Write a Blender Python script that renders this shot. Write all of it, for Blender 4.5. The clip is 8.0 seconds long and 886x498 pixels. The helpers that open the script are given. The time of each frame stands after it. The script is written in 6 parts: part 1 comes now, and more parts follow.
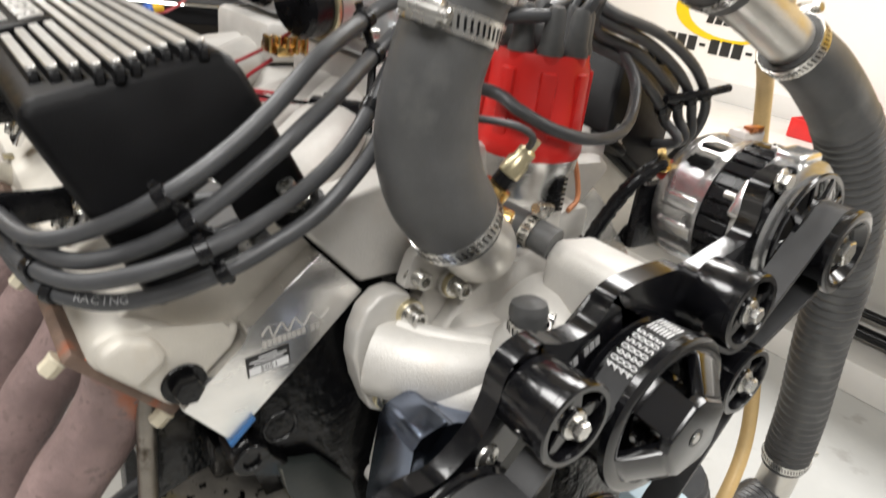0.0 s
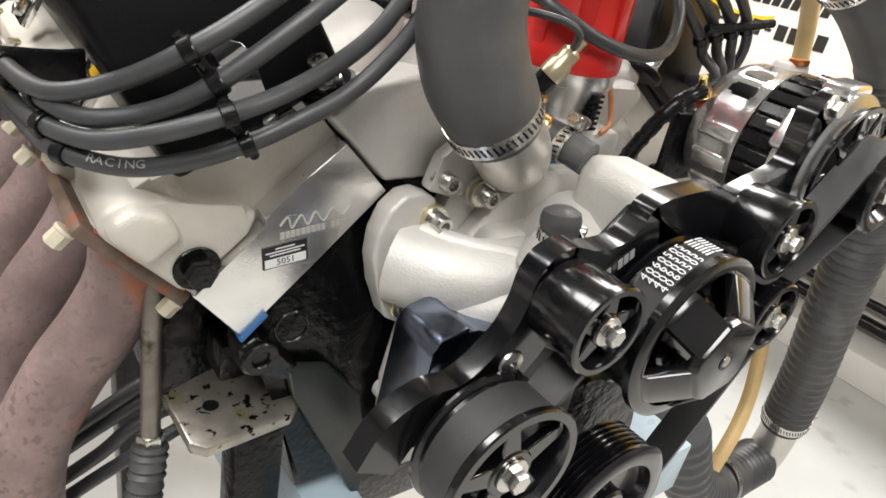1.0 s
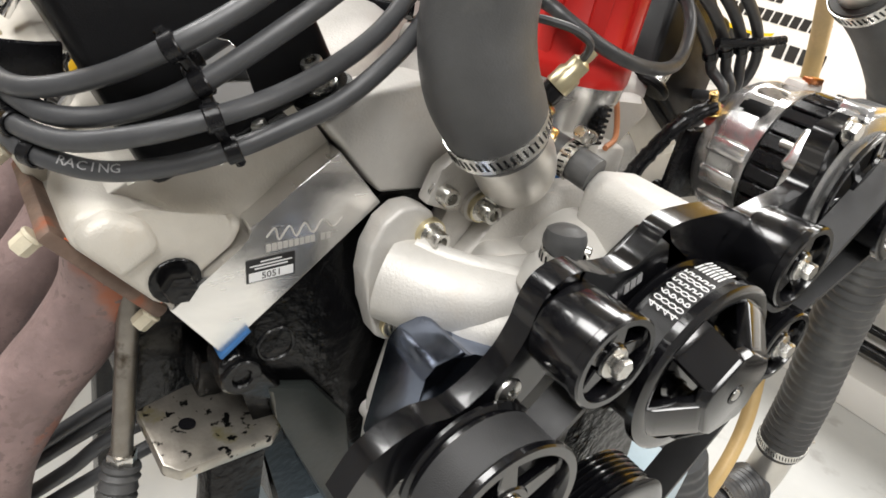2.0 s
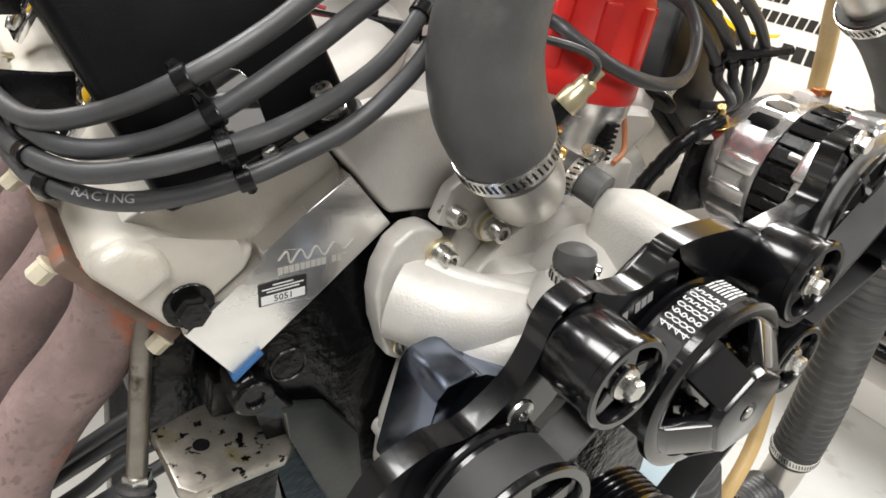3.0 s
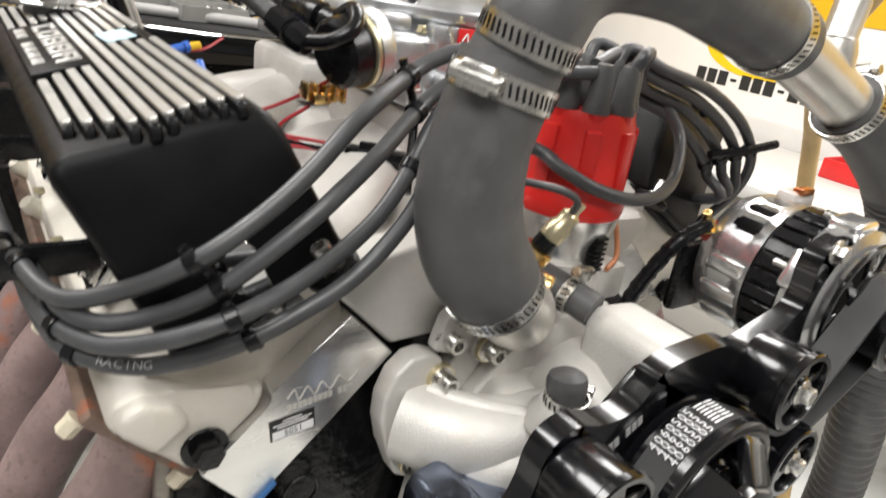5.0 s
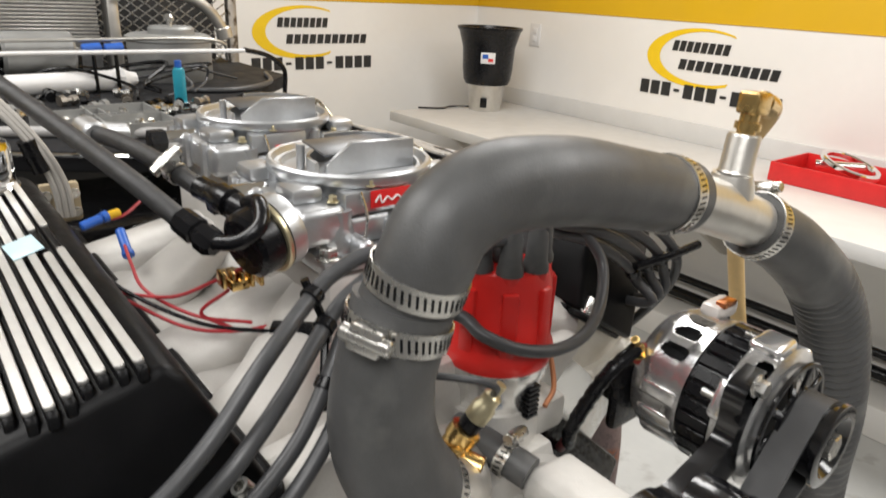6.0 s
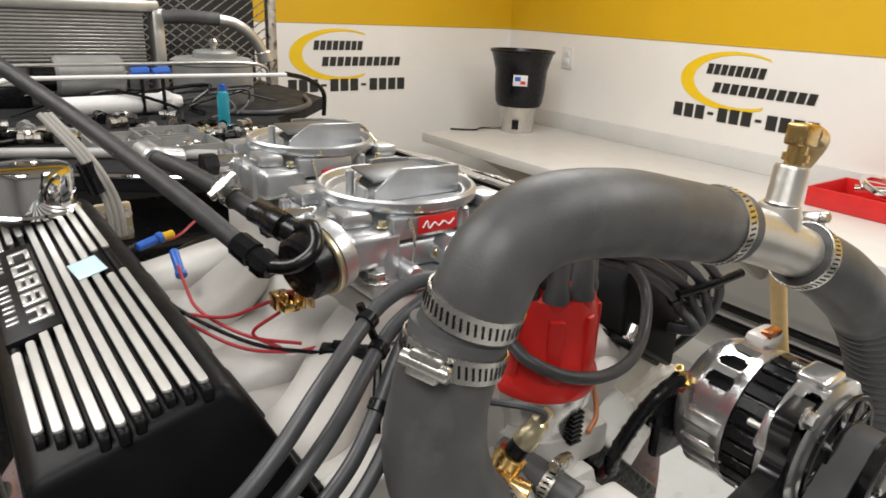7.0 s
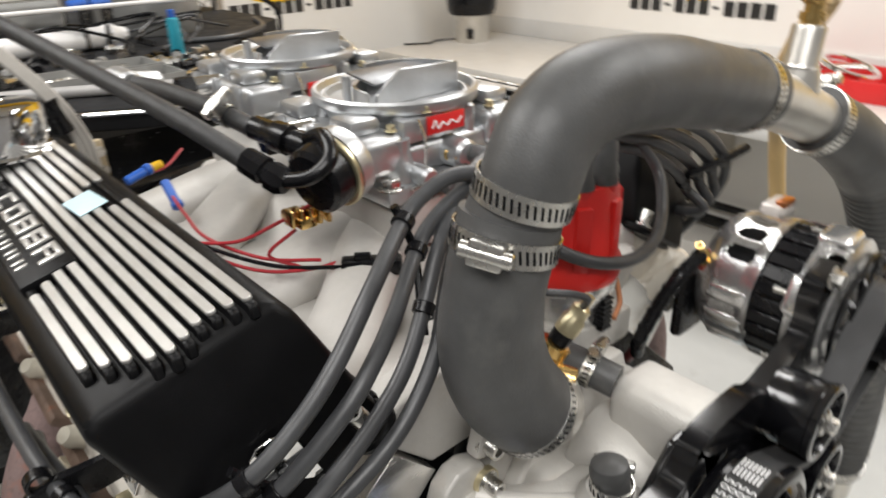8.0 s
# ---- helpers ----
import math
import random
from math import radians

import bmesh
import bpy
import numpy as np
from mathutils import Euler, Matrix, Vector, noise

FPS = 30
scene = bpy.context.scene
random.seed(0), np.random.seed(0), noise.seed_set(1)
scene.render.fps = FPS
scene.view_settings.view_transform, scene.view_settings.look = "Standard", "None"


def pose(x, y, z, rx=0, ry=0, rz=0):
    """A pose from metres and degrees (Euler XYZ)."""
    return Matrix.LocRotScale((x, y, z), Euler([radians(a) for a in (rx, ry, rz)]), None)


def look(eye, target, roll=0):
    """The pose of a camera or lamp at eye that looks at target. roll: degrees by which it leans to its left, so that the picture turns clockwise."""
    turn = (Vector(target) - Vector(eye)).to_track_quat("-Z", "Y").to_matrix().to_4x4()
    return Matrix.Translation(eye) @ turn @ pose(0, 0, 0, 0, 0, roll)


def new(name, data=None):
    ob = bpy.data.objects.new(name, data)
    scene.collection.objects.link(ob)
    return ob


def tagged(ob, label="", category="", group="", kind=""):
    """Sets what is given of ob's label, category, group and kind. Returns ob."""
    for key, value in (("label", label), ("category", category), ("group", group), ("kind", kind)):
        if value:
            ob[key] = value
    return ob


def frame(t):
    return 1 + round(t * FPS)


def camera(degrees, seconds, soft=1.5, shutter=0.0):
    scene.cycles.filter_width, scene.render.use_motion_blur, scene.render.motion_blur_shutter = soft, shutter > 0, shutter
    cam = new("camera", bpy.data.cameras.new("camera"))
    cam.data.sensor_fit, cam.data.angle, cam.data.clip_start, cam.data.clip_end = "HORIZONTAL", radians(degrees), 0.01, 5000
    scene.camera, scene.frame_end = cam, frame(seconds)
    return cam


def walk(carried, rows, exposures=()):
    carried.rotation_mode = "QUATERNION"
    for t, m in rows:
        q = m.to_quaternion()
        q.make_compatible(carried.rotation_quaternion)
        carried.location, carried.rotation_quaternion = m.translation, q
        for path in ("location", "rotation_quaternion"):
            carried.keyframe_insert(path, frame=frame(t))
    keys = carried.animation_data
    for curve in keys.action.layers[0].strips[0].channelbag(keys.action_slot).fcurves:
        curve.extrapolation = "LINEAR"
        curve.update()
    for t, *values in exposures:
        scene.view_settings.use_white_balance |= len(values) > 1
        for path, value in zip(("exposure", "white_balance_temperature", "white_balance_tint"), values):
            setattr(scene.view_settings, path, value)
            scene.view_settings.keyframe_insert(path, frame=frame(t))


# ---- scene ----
cam = camera(67.0, 8.0, soft=1.6, shutter=0.5)
PATH = [
    (0, (-0.322, -0.324, 1.3), (0.846, 1.076, 0.481), 7.4),
    (0.5, (-0.325, -0.32, 1.266), (0.832, 1.042, 0.368), 9.8),
    (1, (-0.332, -0.315, 1.253), (0.834, 1.035, 0.35), 11.6),
    (1.5, (-0.327, -0.306, 1.247), (0.857, 1.034, 0.351), 13.1),
    (2, (-0.32, -0.295, 1.248), (0.868, 1.049, 0.364), 13.6),
    (2.2, (-0.32, -0.293, 1.254), (0.859, 1.063, 0.378), 13.1),
    (3.3, (-0.322, -0.291, 1.258), (0.842, 1.076, 0.378), 12.2),
    (3.5, (-0.323, -0.292, 1.26), (0.83, 1.083, 0.377), 11.8),
    (4, (-0.329, -0.289, 1.266), (0.805, 1.113, 0.4), 11.3),
    (4.2, (-0.329, -0.288, 1.27), (0.811, 1.119, 0.421), 11.3),
    (5.3, (-0.301, -0.297, 1.344), (0.823, 1.167, 0.574), 7.2),
    (5.5, (-0.287, -0.293, 1.367), (0.855, 1.128, 0.544), 5.9),
    (6, (-0.274, -0.281, 1.419), (0.923, 1.149, 0.694), 2.9),
    (6.5, (-0.288, -0.278, 1.427), (0.871, 1.197, 0.732), 2.6),
    (7, (-0.29, -0.278, 1.426), (0.852, 1.219, 0.752), 2.8),
    (7.5, (-0.301, -0.268, 1.409), (0.743, 1.246, 0.623), 3.8),
    (8, (-0.317, -0.247, 1.406), (0.855, 1.109, 0.52), -1.6),
]
walk(cam, [(t, look(eye, target, roll)) for t, eye, target, roll in PATH], exposures=[(0.0, 0.17), (1.0, 0.27), (4.2, 0.33), (5.3, 0.08), (6.0, -0.22), (7.0, -0.33), (8.0, -0.2)])

# ---- light ----
world = bpy.data.worlds.new("room_world")
scene.world = world
world.use_nodes = True
world.node_tree.nodes["Background"].inputs[0].default_value = (0.9, 0.95, 1.0, 1)
world.node_tree.nodes["Background"].inputs[1].default_value = 0.012


def tube_lamp(x, y, power, sx, sy):
    data = bpy.data.lights.new("ceiling_lamp", "AREA")
    data.shape, data.size, data.size_y, data.energy = "RECTANGLE", sx, sy, power
    data.color = (1.0, 0.985, 0.965)
    ob = new("ceiling_lamp", data)
    ob.location = (x, y, 2.63)
    return ob


for lx, ly in ((-1.0, -0.9), (1.25, -0.9), (-1.0, 1.2), (1.25, 1.2)):
    tube_lamp(lx, ly, 46, 0.75, 1.4)


# ---- materials ----
def mat(name, color, rough=0.5, metal=0.0, bump=0.0, bscale=300.0, vary=0.12, vscale=25.0, color2=None, spot=0.0, sscale=60.0,
        coat=0.0, rvary=0.15, stretch=None, spec=0.5,
        color3=None, spot3=0.0, sscale3=150.0, bdist=0.0006):
    """A surface with colour variation at two scales, optional stains of a second colour, uneven gloss and fine relief."""
    m = bpy.data.materials.new(name)
    m.use_nodes = True
    nt = m.node_tree
    b = nt.nodes["Principled BSDF"]
    tc = nt.nodes.new("ShaderNodeTexCoord")
    src = tc.outputs["Object"]
    if stretch:
        mp = nt.nodes.new("ShaderNodeMapping")
        mp.inputs["Scale"].default_value = stretch
        nt.links.new(src, mp.inputs["Vector"])
        src = mp.outputs["Vector"]

    def noise_node(scale, detail):
        n = nt.nodes.new("ShaderNodeTexNoise")
        n.inputs["Scale"].default_value, n.inputs["Detail"].default_value = scale, detail
        nt.links.new(src, n.inputs["Vector"])
        return n.outputs["Fac"]

    def ramp(fac, lo, hi, a, c):
        r = nt.nodes.new("ShaderNodeMapRange")
        for i, val in zip((1, 2, 3, 4), (lo, hi, a, c)):
            r.inputs[i].default_value = val
        nt.links.new(fac, r.inputs[0])
        return r.outputs[0]

    def mix(fac, a, c):
        x = nt.nodes.new("ShaderNodeMix")
        x.data_type = "RGBA"
        nt.links.new(fac, x.inputs[0])
        for sock, val in ((x.inputs[6], a), (x.inputs[7], c)):
            if isinstance(val, tuple):
                sock.default_value = (*val, 1)
            else:
                nt.links.new(val, sock)
        return x.outputs[2]

    dark = tuple(c * (1 - vary) for c in color)
    light = tuple(min(1, c * (1 + vary)) for c in color)
    large, fine = noise_node(vscale, 4), noise_node(vscale * 9, 3)
    col = mix(ramp(large, 0.3, 0.7, 0, 1), dark, light)
    col = mix(ramp(fine, 0.35, 0.75, 0, 0.35), col, dark)
    if color2:
        col = mix(ramp(noise_node(sscale, 6), 0.62 - spot * 0.3, 0.72 - spot * 0.3, 0, 1), col, color2)
    if color3:
        col = mix(ramp(noise_node(sscale3, 7), 0.62 - spot3 * 0.3, 0.66 - spot3 * 0.3, 0, 1), col, color3)
    nt.links.new(col, b.inputs["Base Color"])
    b.inputs["Metallic"].default_value = metal
    b.inputs["Specular IOR Level"].default_value = spec
    nt.links.new(ramp(noise_node(vscale * 2.3, 5), 0.3, 0.7, max(0.02, rough * (1 - rvary)), min(1, rough * (1 + rvary))), b.inputs["Roughness"])
    b.inputs["Coat Weight"].default_value, b.inputs["Coat Roughness"].default_value = coat, 0.06
    if bump:
        bp = nt.nodes.new("ShaderNodeBump")
        bp.inputs["Strength"].default_value, bp.inputs["Distance"].default_value = bump, bdist
        nt.links.new(noise_node(bscale, 5), bp.inputs["Height"])
        nt.links.new(bp.outputs[0], b.inputs["Normal"])
    return m


CAST = mat("cast_aluminium", (0.62, 0.585, 0.52), 0.55, 0.22, 0.55, 700, 0.10, 14, (0.58, 0.53, 0.45), 0.06, 24)
CASTW = mat("satin_aluminium", (0.59, 0.57, 0.535), 0.52, 0.30, 0.55, 600, 0.10, 18, (0.58, 0.54, 0.49), 0.06, 26)
MACH = mat("machined_aluminium", (0.78, 0.77, 0.75), 0.24, 0.88, 0.1, 500, 0.04, 20, stretch=(1, 1, 8))
ALU = mat("bare_aluminium", (0.62, 0.60, 0.56), 0.34, 0.8, 0.2, 400, 0.10, 30)
CARB = mat("bright_cast_zinc", (0.52, 0.53, 0.54), 0.38, 0.85, 0.2, 500, 0.12, 40)
POLI = mat("polished_aluminium", (0.86, 0.86, 0.86), 0.24, 0.9, 0.08, 300, 0.05, 40)
CHROME = mat("chrome", (0.82, 0.82, 0.82), 0.05, 1.0, 0, vary=0.02)
STEEL = mat("zinc_steel", (0.62, 0.61, 0.58), 0.28, 1.0, 0.1, 500, 0.12, 60)
DULL = mat("worn_steel", (0.36, 0.33, 0.29), 0.42, 0.9, 0.35, 250, 0.25, 40, (0.10, 0.08, 0.06), 0.3, 45)
BRASS = mat("brass", (0.72, 0.50, 0.20), 0.25, 1.0, 0.1, 500, 0.15, 60)
CREAMZ = mat("pale_coated_bolt", (0.66, 0.60, 0.46), 0.42, 0.25, 0.1, 500, 0.15, 70)
YZINC = mat("yellow_zinc", (0.62, 0.55, 0.36), 0.32, 0.85, 0.1, 500, 0.2, 70)
GLOSS = mat("black_gloss_anodised", (0.004, 0.004, 0.005), 0.20, 0.0, 0.05, 300, 0.2, 30, coat=0.5)
BLACK = mat("black_paint", (0.003, 0.003, 0.0033), 0.24, 0.0, 0.9, 130, 0.3, 25, coat=0.08, spec=0.32, bdist=0.0015)
WRINK = mat("black_wrinkle_paint", (0.004, 0.004, 0.0045), 0.38, 0.0, 0.3, 1500, 0.25, 30, spec=0.14)
PLAST = mat("black_plastic", (0.006, 0.006, 0.007), 0.26, 0.0, 0.1, 500, 0.2, 40, spec=0.3)
RUBBER = mat("black_rubber", (0.068, 0.068, 0.068), 0.46, 0.0, 0.25, 900, 0.22, 26, (0.105, 0.105, 0.102), 0.08, 17)
SILIC = mat("grey_black_silicone", (0.050, 0.051, 0.054), 0.42, 0.0, 0.08, 900, 0.18, 60)
BELT = mat("belt_rubber", (0.040, 0.040, 0.041), 0.40, 0.0, 0.6, 1800, 0.15, 60)
RED = mat("red_plastic", (0.62, 0.018, 0.014), 0.36, 0.0, 0.08, 400, 0.08, 30)
REDM = mat("red_painted_metal", (0.60, 0.02, 0.02), 0.40, 0.0, 0.1, 300, 0.1, 20)
RUST = mat("heat_browned_steel", (0.255, 0.180, 0.170), 0.55, 0.25, 0.8, 220, 0.30, 22, (0.36, 0.13, 0.07), 0.07, 18, color3=(0.195, 0.138, 0.128), spot3=0.12, sscale3=150, bdist=0.001)
RUSTY = mat("rusty_flange_steel", (0.17, 0.115, 0.088), 0.6, 0.3, 0.6, 260, 0.35, 40, (0.30, 0.10, 0.05), 0.06, 40)
GASK = mat("orange_gasket_sealer", (0.70, 0.12, 0.03), 0.55, 0.0, 0.3, 300, 0.2, 60)
BLUE = mat("blue_plastic", (0.02, 0.10, 0.42), 0.4, 0.0, 0.05, 300, 0.1, 40)
BLUEG = mat("blue_gasket", (0.03, 0.12, 0.30), 0.5, 0.0, 0.1, 300, 0.1, 40)
TEAL = mat("teal_plastic", (0.02, 0.27, 0.36), 0.35, 0.0, 0.05, 300, 0.1, 40)
TAN = mat("tan_rubber_hose", (0.62, 0.43, 0.19), 0.45, 0.0, 0.1, 300, 0.14, 30)
WIRER = mat("red_wire_sheath", (0.32, 0.018, 0.025), 0.4, 0.0, 0, vary=0.1)
WHITE = mat("white_plastic", (0.70, 0.69, 0.68), 0.4, 0.0, 0.05, 300, 0.05, 20)
CREAM = mat("cream_wall_paint", (0.80, 0.775, 0.735), 0.55, 0.0, 0.15, 120, 0.03, 3)
YELLOW = mat("yellow_wall_paint", (0.66, 0.39, 0.006), 0.5, 0.0, 0.15, 120, 0.04, 3)
LOGOY = mat("yellow_decal", (0.85, 0.56, 0.01), 0.4, 0.0, 0, vary=0.03)
INK = mat("black_decal", (0.02, 0.02, 0.02), 0.4, 0.0, 0, vary=0.05)
INKW = mat("white_print", (0.80, 0.80, 0.80), 0.4, 0.0, 0, vary=0.03)
FLOORM = mat("grey_painted_concrete", (0.60, 0.60, 0.58), 0.35, 0.0, 0.15, 60, 0.06, 4, (0.48, 0.47, 0.45), 0.05, 9)
LAMIN = mat("grey_laminate", (0.64, 0.63, 0.61), 0.42, 0.0, 0.05, 300, 0.04, 8)
CABIN = mat("taupe_cabinet_paint", (0.47, 0.43, 0.37), 0.5, 0.0, 0.1, 200, 0.05, 6)
STAND = mat("blue_grey_stand_paint", (0.42, 0.53, 0.60), 0.32, 0.0, 0.1, 200, 0.1, 20)
GREYP = mat("grey_hammered_metal", (0.30, 0.30, 0.29), 0.42, 0.4, 0.3, 300, 0.12, 25)
# Unseen ceiling, kept grey so that metal reflects something darker.
CEIL = mat("ceiling_panel", (0.55, 0.55, 0.54), 0.7, 0.0, 0.3, 150, 0.04, 5)
BENCH = mat("dark_bench_mat", (0.012, 0.012, 0.013), 0.7, 0.0, 0.3, 150, 0.3, 12, spec=0.2)
LINE = mat("braided_black_line", (0.020, 0.020, 0.021), 0.45, 0.0, 0.8, 1400, 0.3, 90)
DARKC = mat("black_cabinet_paint", (0.014, 0.014, 0.015), 0.6, 0.0, 0.1, 100, 0.06, 3)
# For the unseen walls, dark so that reflections and blacks go deeper.
DARKW = mat("unseen_wall_dark_grey", (0.22, 0.22, 0.225), 0.6, 0.0, 0.1, 100, 0.06, 3)
FRONTP = mat("dark_green_grey_plate", (0.024, 0.028, 0.026), 0.35, 0.2, 0.3, 200, 0.2, 25)
CORE = mat("radiator_core", (0.22, 0.22, 0.22), 0.4, 0.8, 0.3, 800, 0.2, 60)
INTM = mat("sand_cast_aluminium", (0.56, 0.54, 0.51), 0.50, 0.35, 0.5, 700, 0.10, 18)
PLATE2 = mat("dark_grey_steel", (0.11, 0.11, 0.105), 0.40, 0.6, 0.2, 300, 0.2, 40)
PLATE = mat("dark_choke_metal", (0.20, 0.205, 0.215), 0.35, 0.8, 0.15, 400, 0.15, 40)
FAINT = mat("faint_grey_print", (0.30, 0.30, 0.30), 0.5, 0.0, 0, vary=0.1)
RIBW = mat("brushed_rib_aluminium", (0.62, 0.61, 0.59), 0.35, 0.75, 0.15, 900, 0.05, 60)

# ---- builders ----
UP = Matrix.Rotation(radians(90), 4, "X")      # local z to -y (towards the engine's front), local y to z


def T(x, y, z):
    return Matrix.Translation((x, y, z))


def front(x, y, z):
    return T(x, y, z) @ UP


def along(p, q):
    """Local z along p to q, origin at p."""
    p, q = Vector(p), Vector(q)
    return T(*p) @ (q - p).to_track_quat("Z", "Y").to_matrix().to_4x4()


def origin(ob):
    s = Vector((0, 0, 0))
    while ob:
        s, ob = s + ob.location, ob.parent
    return s


def thing(name, label, category, base=(0, 0, 0), group="", kind=""):
    ob = new(name)
    ob.location, ob.empty_display_size = base, 0.02
    return tagged(ob, label, category, group, kind)


def mesh_of(name, bm, material, base, sharp=38):
    bmesh.ops.recalc_face_normals(bm, faces=bm.faces)
    bm.transform(Matrix.Translation(-Vector(base)))
    me = bpy.data.meshes.new(name)
    bm.to_mesh(me)
    bm.free()
    me.materials.append(material)
    me.shade_smooth()
    me.set_sharp_from_angle(angle=radians(sharp))
    return me


def part(name, bm, material, parent, label="", sharp=38):
    ob = new(name, mesh_of(name, bm, material, origin(parent), sharp))
    ob.parent = parent
    return tagged(ob, label)


def single(name, bm, material, base, label, category="", group="", kind="", sharp=38):
    ob = new(name, mesh_of(name, bm, material, base, sharp))
    ob.location = base
    return tagged(ob, label, category, group, kind)


def B():
    return bmesh.new()


def join(bm, other, m=None):
    me = bpy.data.meshes.new("tmp")
    if m is not None:
        other.transform(m)
    other.to_mesh(me)
    other.free()
    bm.from_mesh(me)
    bpy.data.meshes.remove(me)
    return bm


def box(bm, sx, sy, sz, m=Matrix(), bevel=0.0, seg=2):
    o = bmesh.new()
    bmesh.ops.create_cube(o, size=1, matrix=Matrix.Diagonal((sx, sy, sz, 1)))
    if bevel:
        bmesh.ops.bevel(o, geom=o.edges[:], offset=bevel, segments=seg, profile=0.5, affect="EDGES")
    return join(bm, o, m)


def prism(bm, poly, h, m=Matrix(), bevel=0.0, seg=2, taper=None):
    """poly in local xy, pulled along local z by h; taper shrinks the far face round its middle."""
    o = bmesh.new()
    lo = [o.verts.new((x, y, 0)) for x, y in poly]
    cx, cy = sum(p[0] for p in poly) / len(poly), sum(p[1] for p in poly) / len(poly)
    k = taper or 1.0
    hi = [o.verts.new((cx + (x - cx) * k, cy + (y - cy) * k, h)) for x, y in poly]
    n = len(poly)
    o.faces.new(lo[::-1]), o.faces.new(hi)
    for i in range(n):
        o.faces.new((lo[i], lo[(i + 1) % n], hi[(i + 1) % n], hi[i]))
    if bevel:
        bmesh.ops.bevel(o, geom=o.edges[:], offset=bevel, segments=seg, profile=0.5, affect="EDGES", clamp_overlap=True)
    return join(bm, o, m)


def lathe(bm, prof, m=Matrix(), seg=32, arc=360.0):
    """Profile of (radius, height) turned round local z."""
    o = bmesh.new()
    full = arc >= 360
    n = seg if full else seg + 1
    rings = []
    for r, h in prof:
        if r < 1e-6 and full:
            rings.append([o.verts.new((0, 0, h))])
        else:
            rings.append([o.verts.new((r * math.cos(radians(arc) * i / seg), r * math.sin(radians(arc) * i / seg), h)) for i in range(n)])
    for a, b in zip(rings, rings[1:]):
        for i in range(n if full else n - 1):
            j = (i + 1) % n
            q = [a[i % len(a)], a[j % len(a)], b[j % len(b)], b[i % len(b)]]
            q = list(dict.fromkeys(q))
            if len(q) > 2:
                o.faces.new(q)
    return join(bm, o, m)


def ring(bm, r0, r1, h, m=Matrix(), seg=32, b=0.0):
    return lathe(bm, [(r0, b), (r0 + b, 0), (r1 - b, 0), (r1, b), (r1, h - b), (r1 - b, h), (r0 + b, h), (r0, h - b), (r0, b)], m, seg)


def cyl(bm, r, h, m=Matrix(), seg=24, b=0.0):
    return lathe(bm, [(0, 0), (r - b, 0), (r, b), (r, h - b), (r - b, h), (0, h)], m, seg)


def smooth_path(pts, steps=8):
    p = [Vector(q) for q in pts]
    p = [p[0] * 2 - p[1]] + p + [p[-1] * 2 - p[-2]]
    out = []
    for i in range(1, len(p) - 2):
        for k in range(steps):
            t = k / steps
            a, b, c, d = p[i - 1], p[i], p[i + 1], p[i + 2]
            out.append(0.5 * (2 * b + (c - a) * t + (2 * a - 5 * b + 4 * c - d) * t * t + (3 * b - a - 3 * c + d) * t ** 3))
    return out + [p[-2]]


def sweep(bm, pts, r, seg=12, steps=8, rfun=None):
    """A round tube along a smooth path."""
    path = smooth_path(pts, steps) if steps > 1 else [Vector(q) for q in pts]
    o = bmesh.new()
    up, rings, n = None, [], len(path)
    for i, q in enumerate(path):
        d = (path[min(i + 1, n - 1)] - path[max(i - 1, 0)]).normalized()
        if up is None:
            up = d.orthogonal().normalized()
        up = (up - d * up.dot(d)).normalized()
        side = d.cross(up)
        rr = rfun(i / (n - 1)) if rfun else r
        rings.append([o.verts.new(q + (up * math.cos(2 * math.pi * k / seg) + side * math.sin(2 * math.pi * k / seg)) * rr) for k in range(seg)])
    for a, b in zip(rings, rings[1:]):
        for k in range(seg):
            o.faces.new((a[k], a[(k + 1) % seg], b[(k + 1) % seg], b[k]))
    o.faces.new(rings[0][::-1]), o.faces.new(rings[-1])
    return join(bm, o)


def ribbon(bm, pts, width, thick, m=Matrix()):
    """A flat belt in the local xy plane: outer path pts, width along local z."""
    o = bmesh.new()
    rows, n = [], len(pts)
    for i, q in enumerate(pts):
        a, b = Vector(pts[i - 1]), Vector(pts[(i + 1) % n])
        d = (b - a).normalized()
        nrm = Vector((d.y, -d.x))
        q = Vector(q)
        e = q + nrm * thick
        rows.append([o.verts.new((*q, 0)), o.verts.new((*q, width)), o.verts.new((*e, width)), o.verts.new((*e, 0))])
    for i in range(n):
        a, b = rows[i], rows[(i + 1) % n]
        for k in range(4):
            o.faces.new((a[k], a[(k + 1) % 4], b[(k + 1) % 4], b[k]))
    return join(bm, o, m)


def hexhead(bm, r, h, m, washer=1.35):
    cyl(bm, r * washer, h * 0.22, m, 20, h * 0.05)
    lathe(bm, [(0, h * 0.2), (r, h * 0.2), (r, h * 0.9), (r * 0.9, h), (0, h)], m, 6)
    return bm


def socket_bolt(bm, r, h, m):
    cyl(bm, r * 1.5, h * 0.2, m, 20, h * 0.04)
    lathe(bm, [(r, h * 0.2), (r, h * 0.93), (r * 0.93, h), (r * 0.58, h), (r * 0.58, h * 0.55), (0, h * 0.55)], m, 18)
    return bm


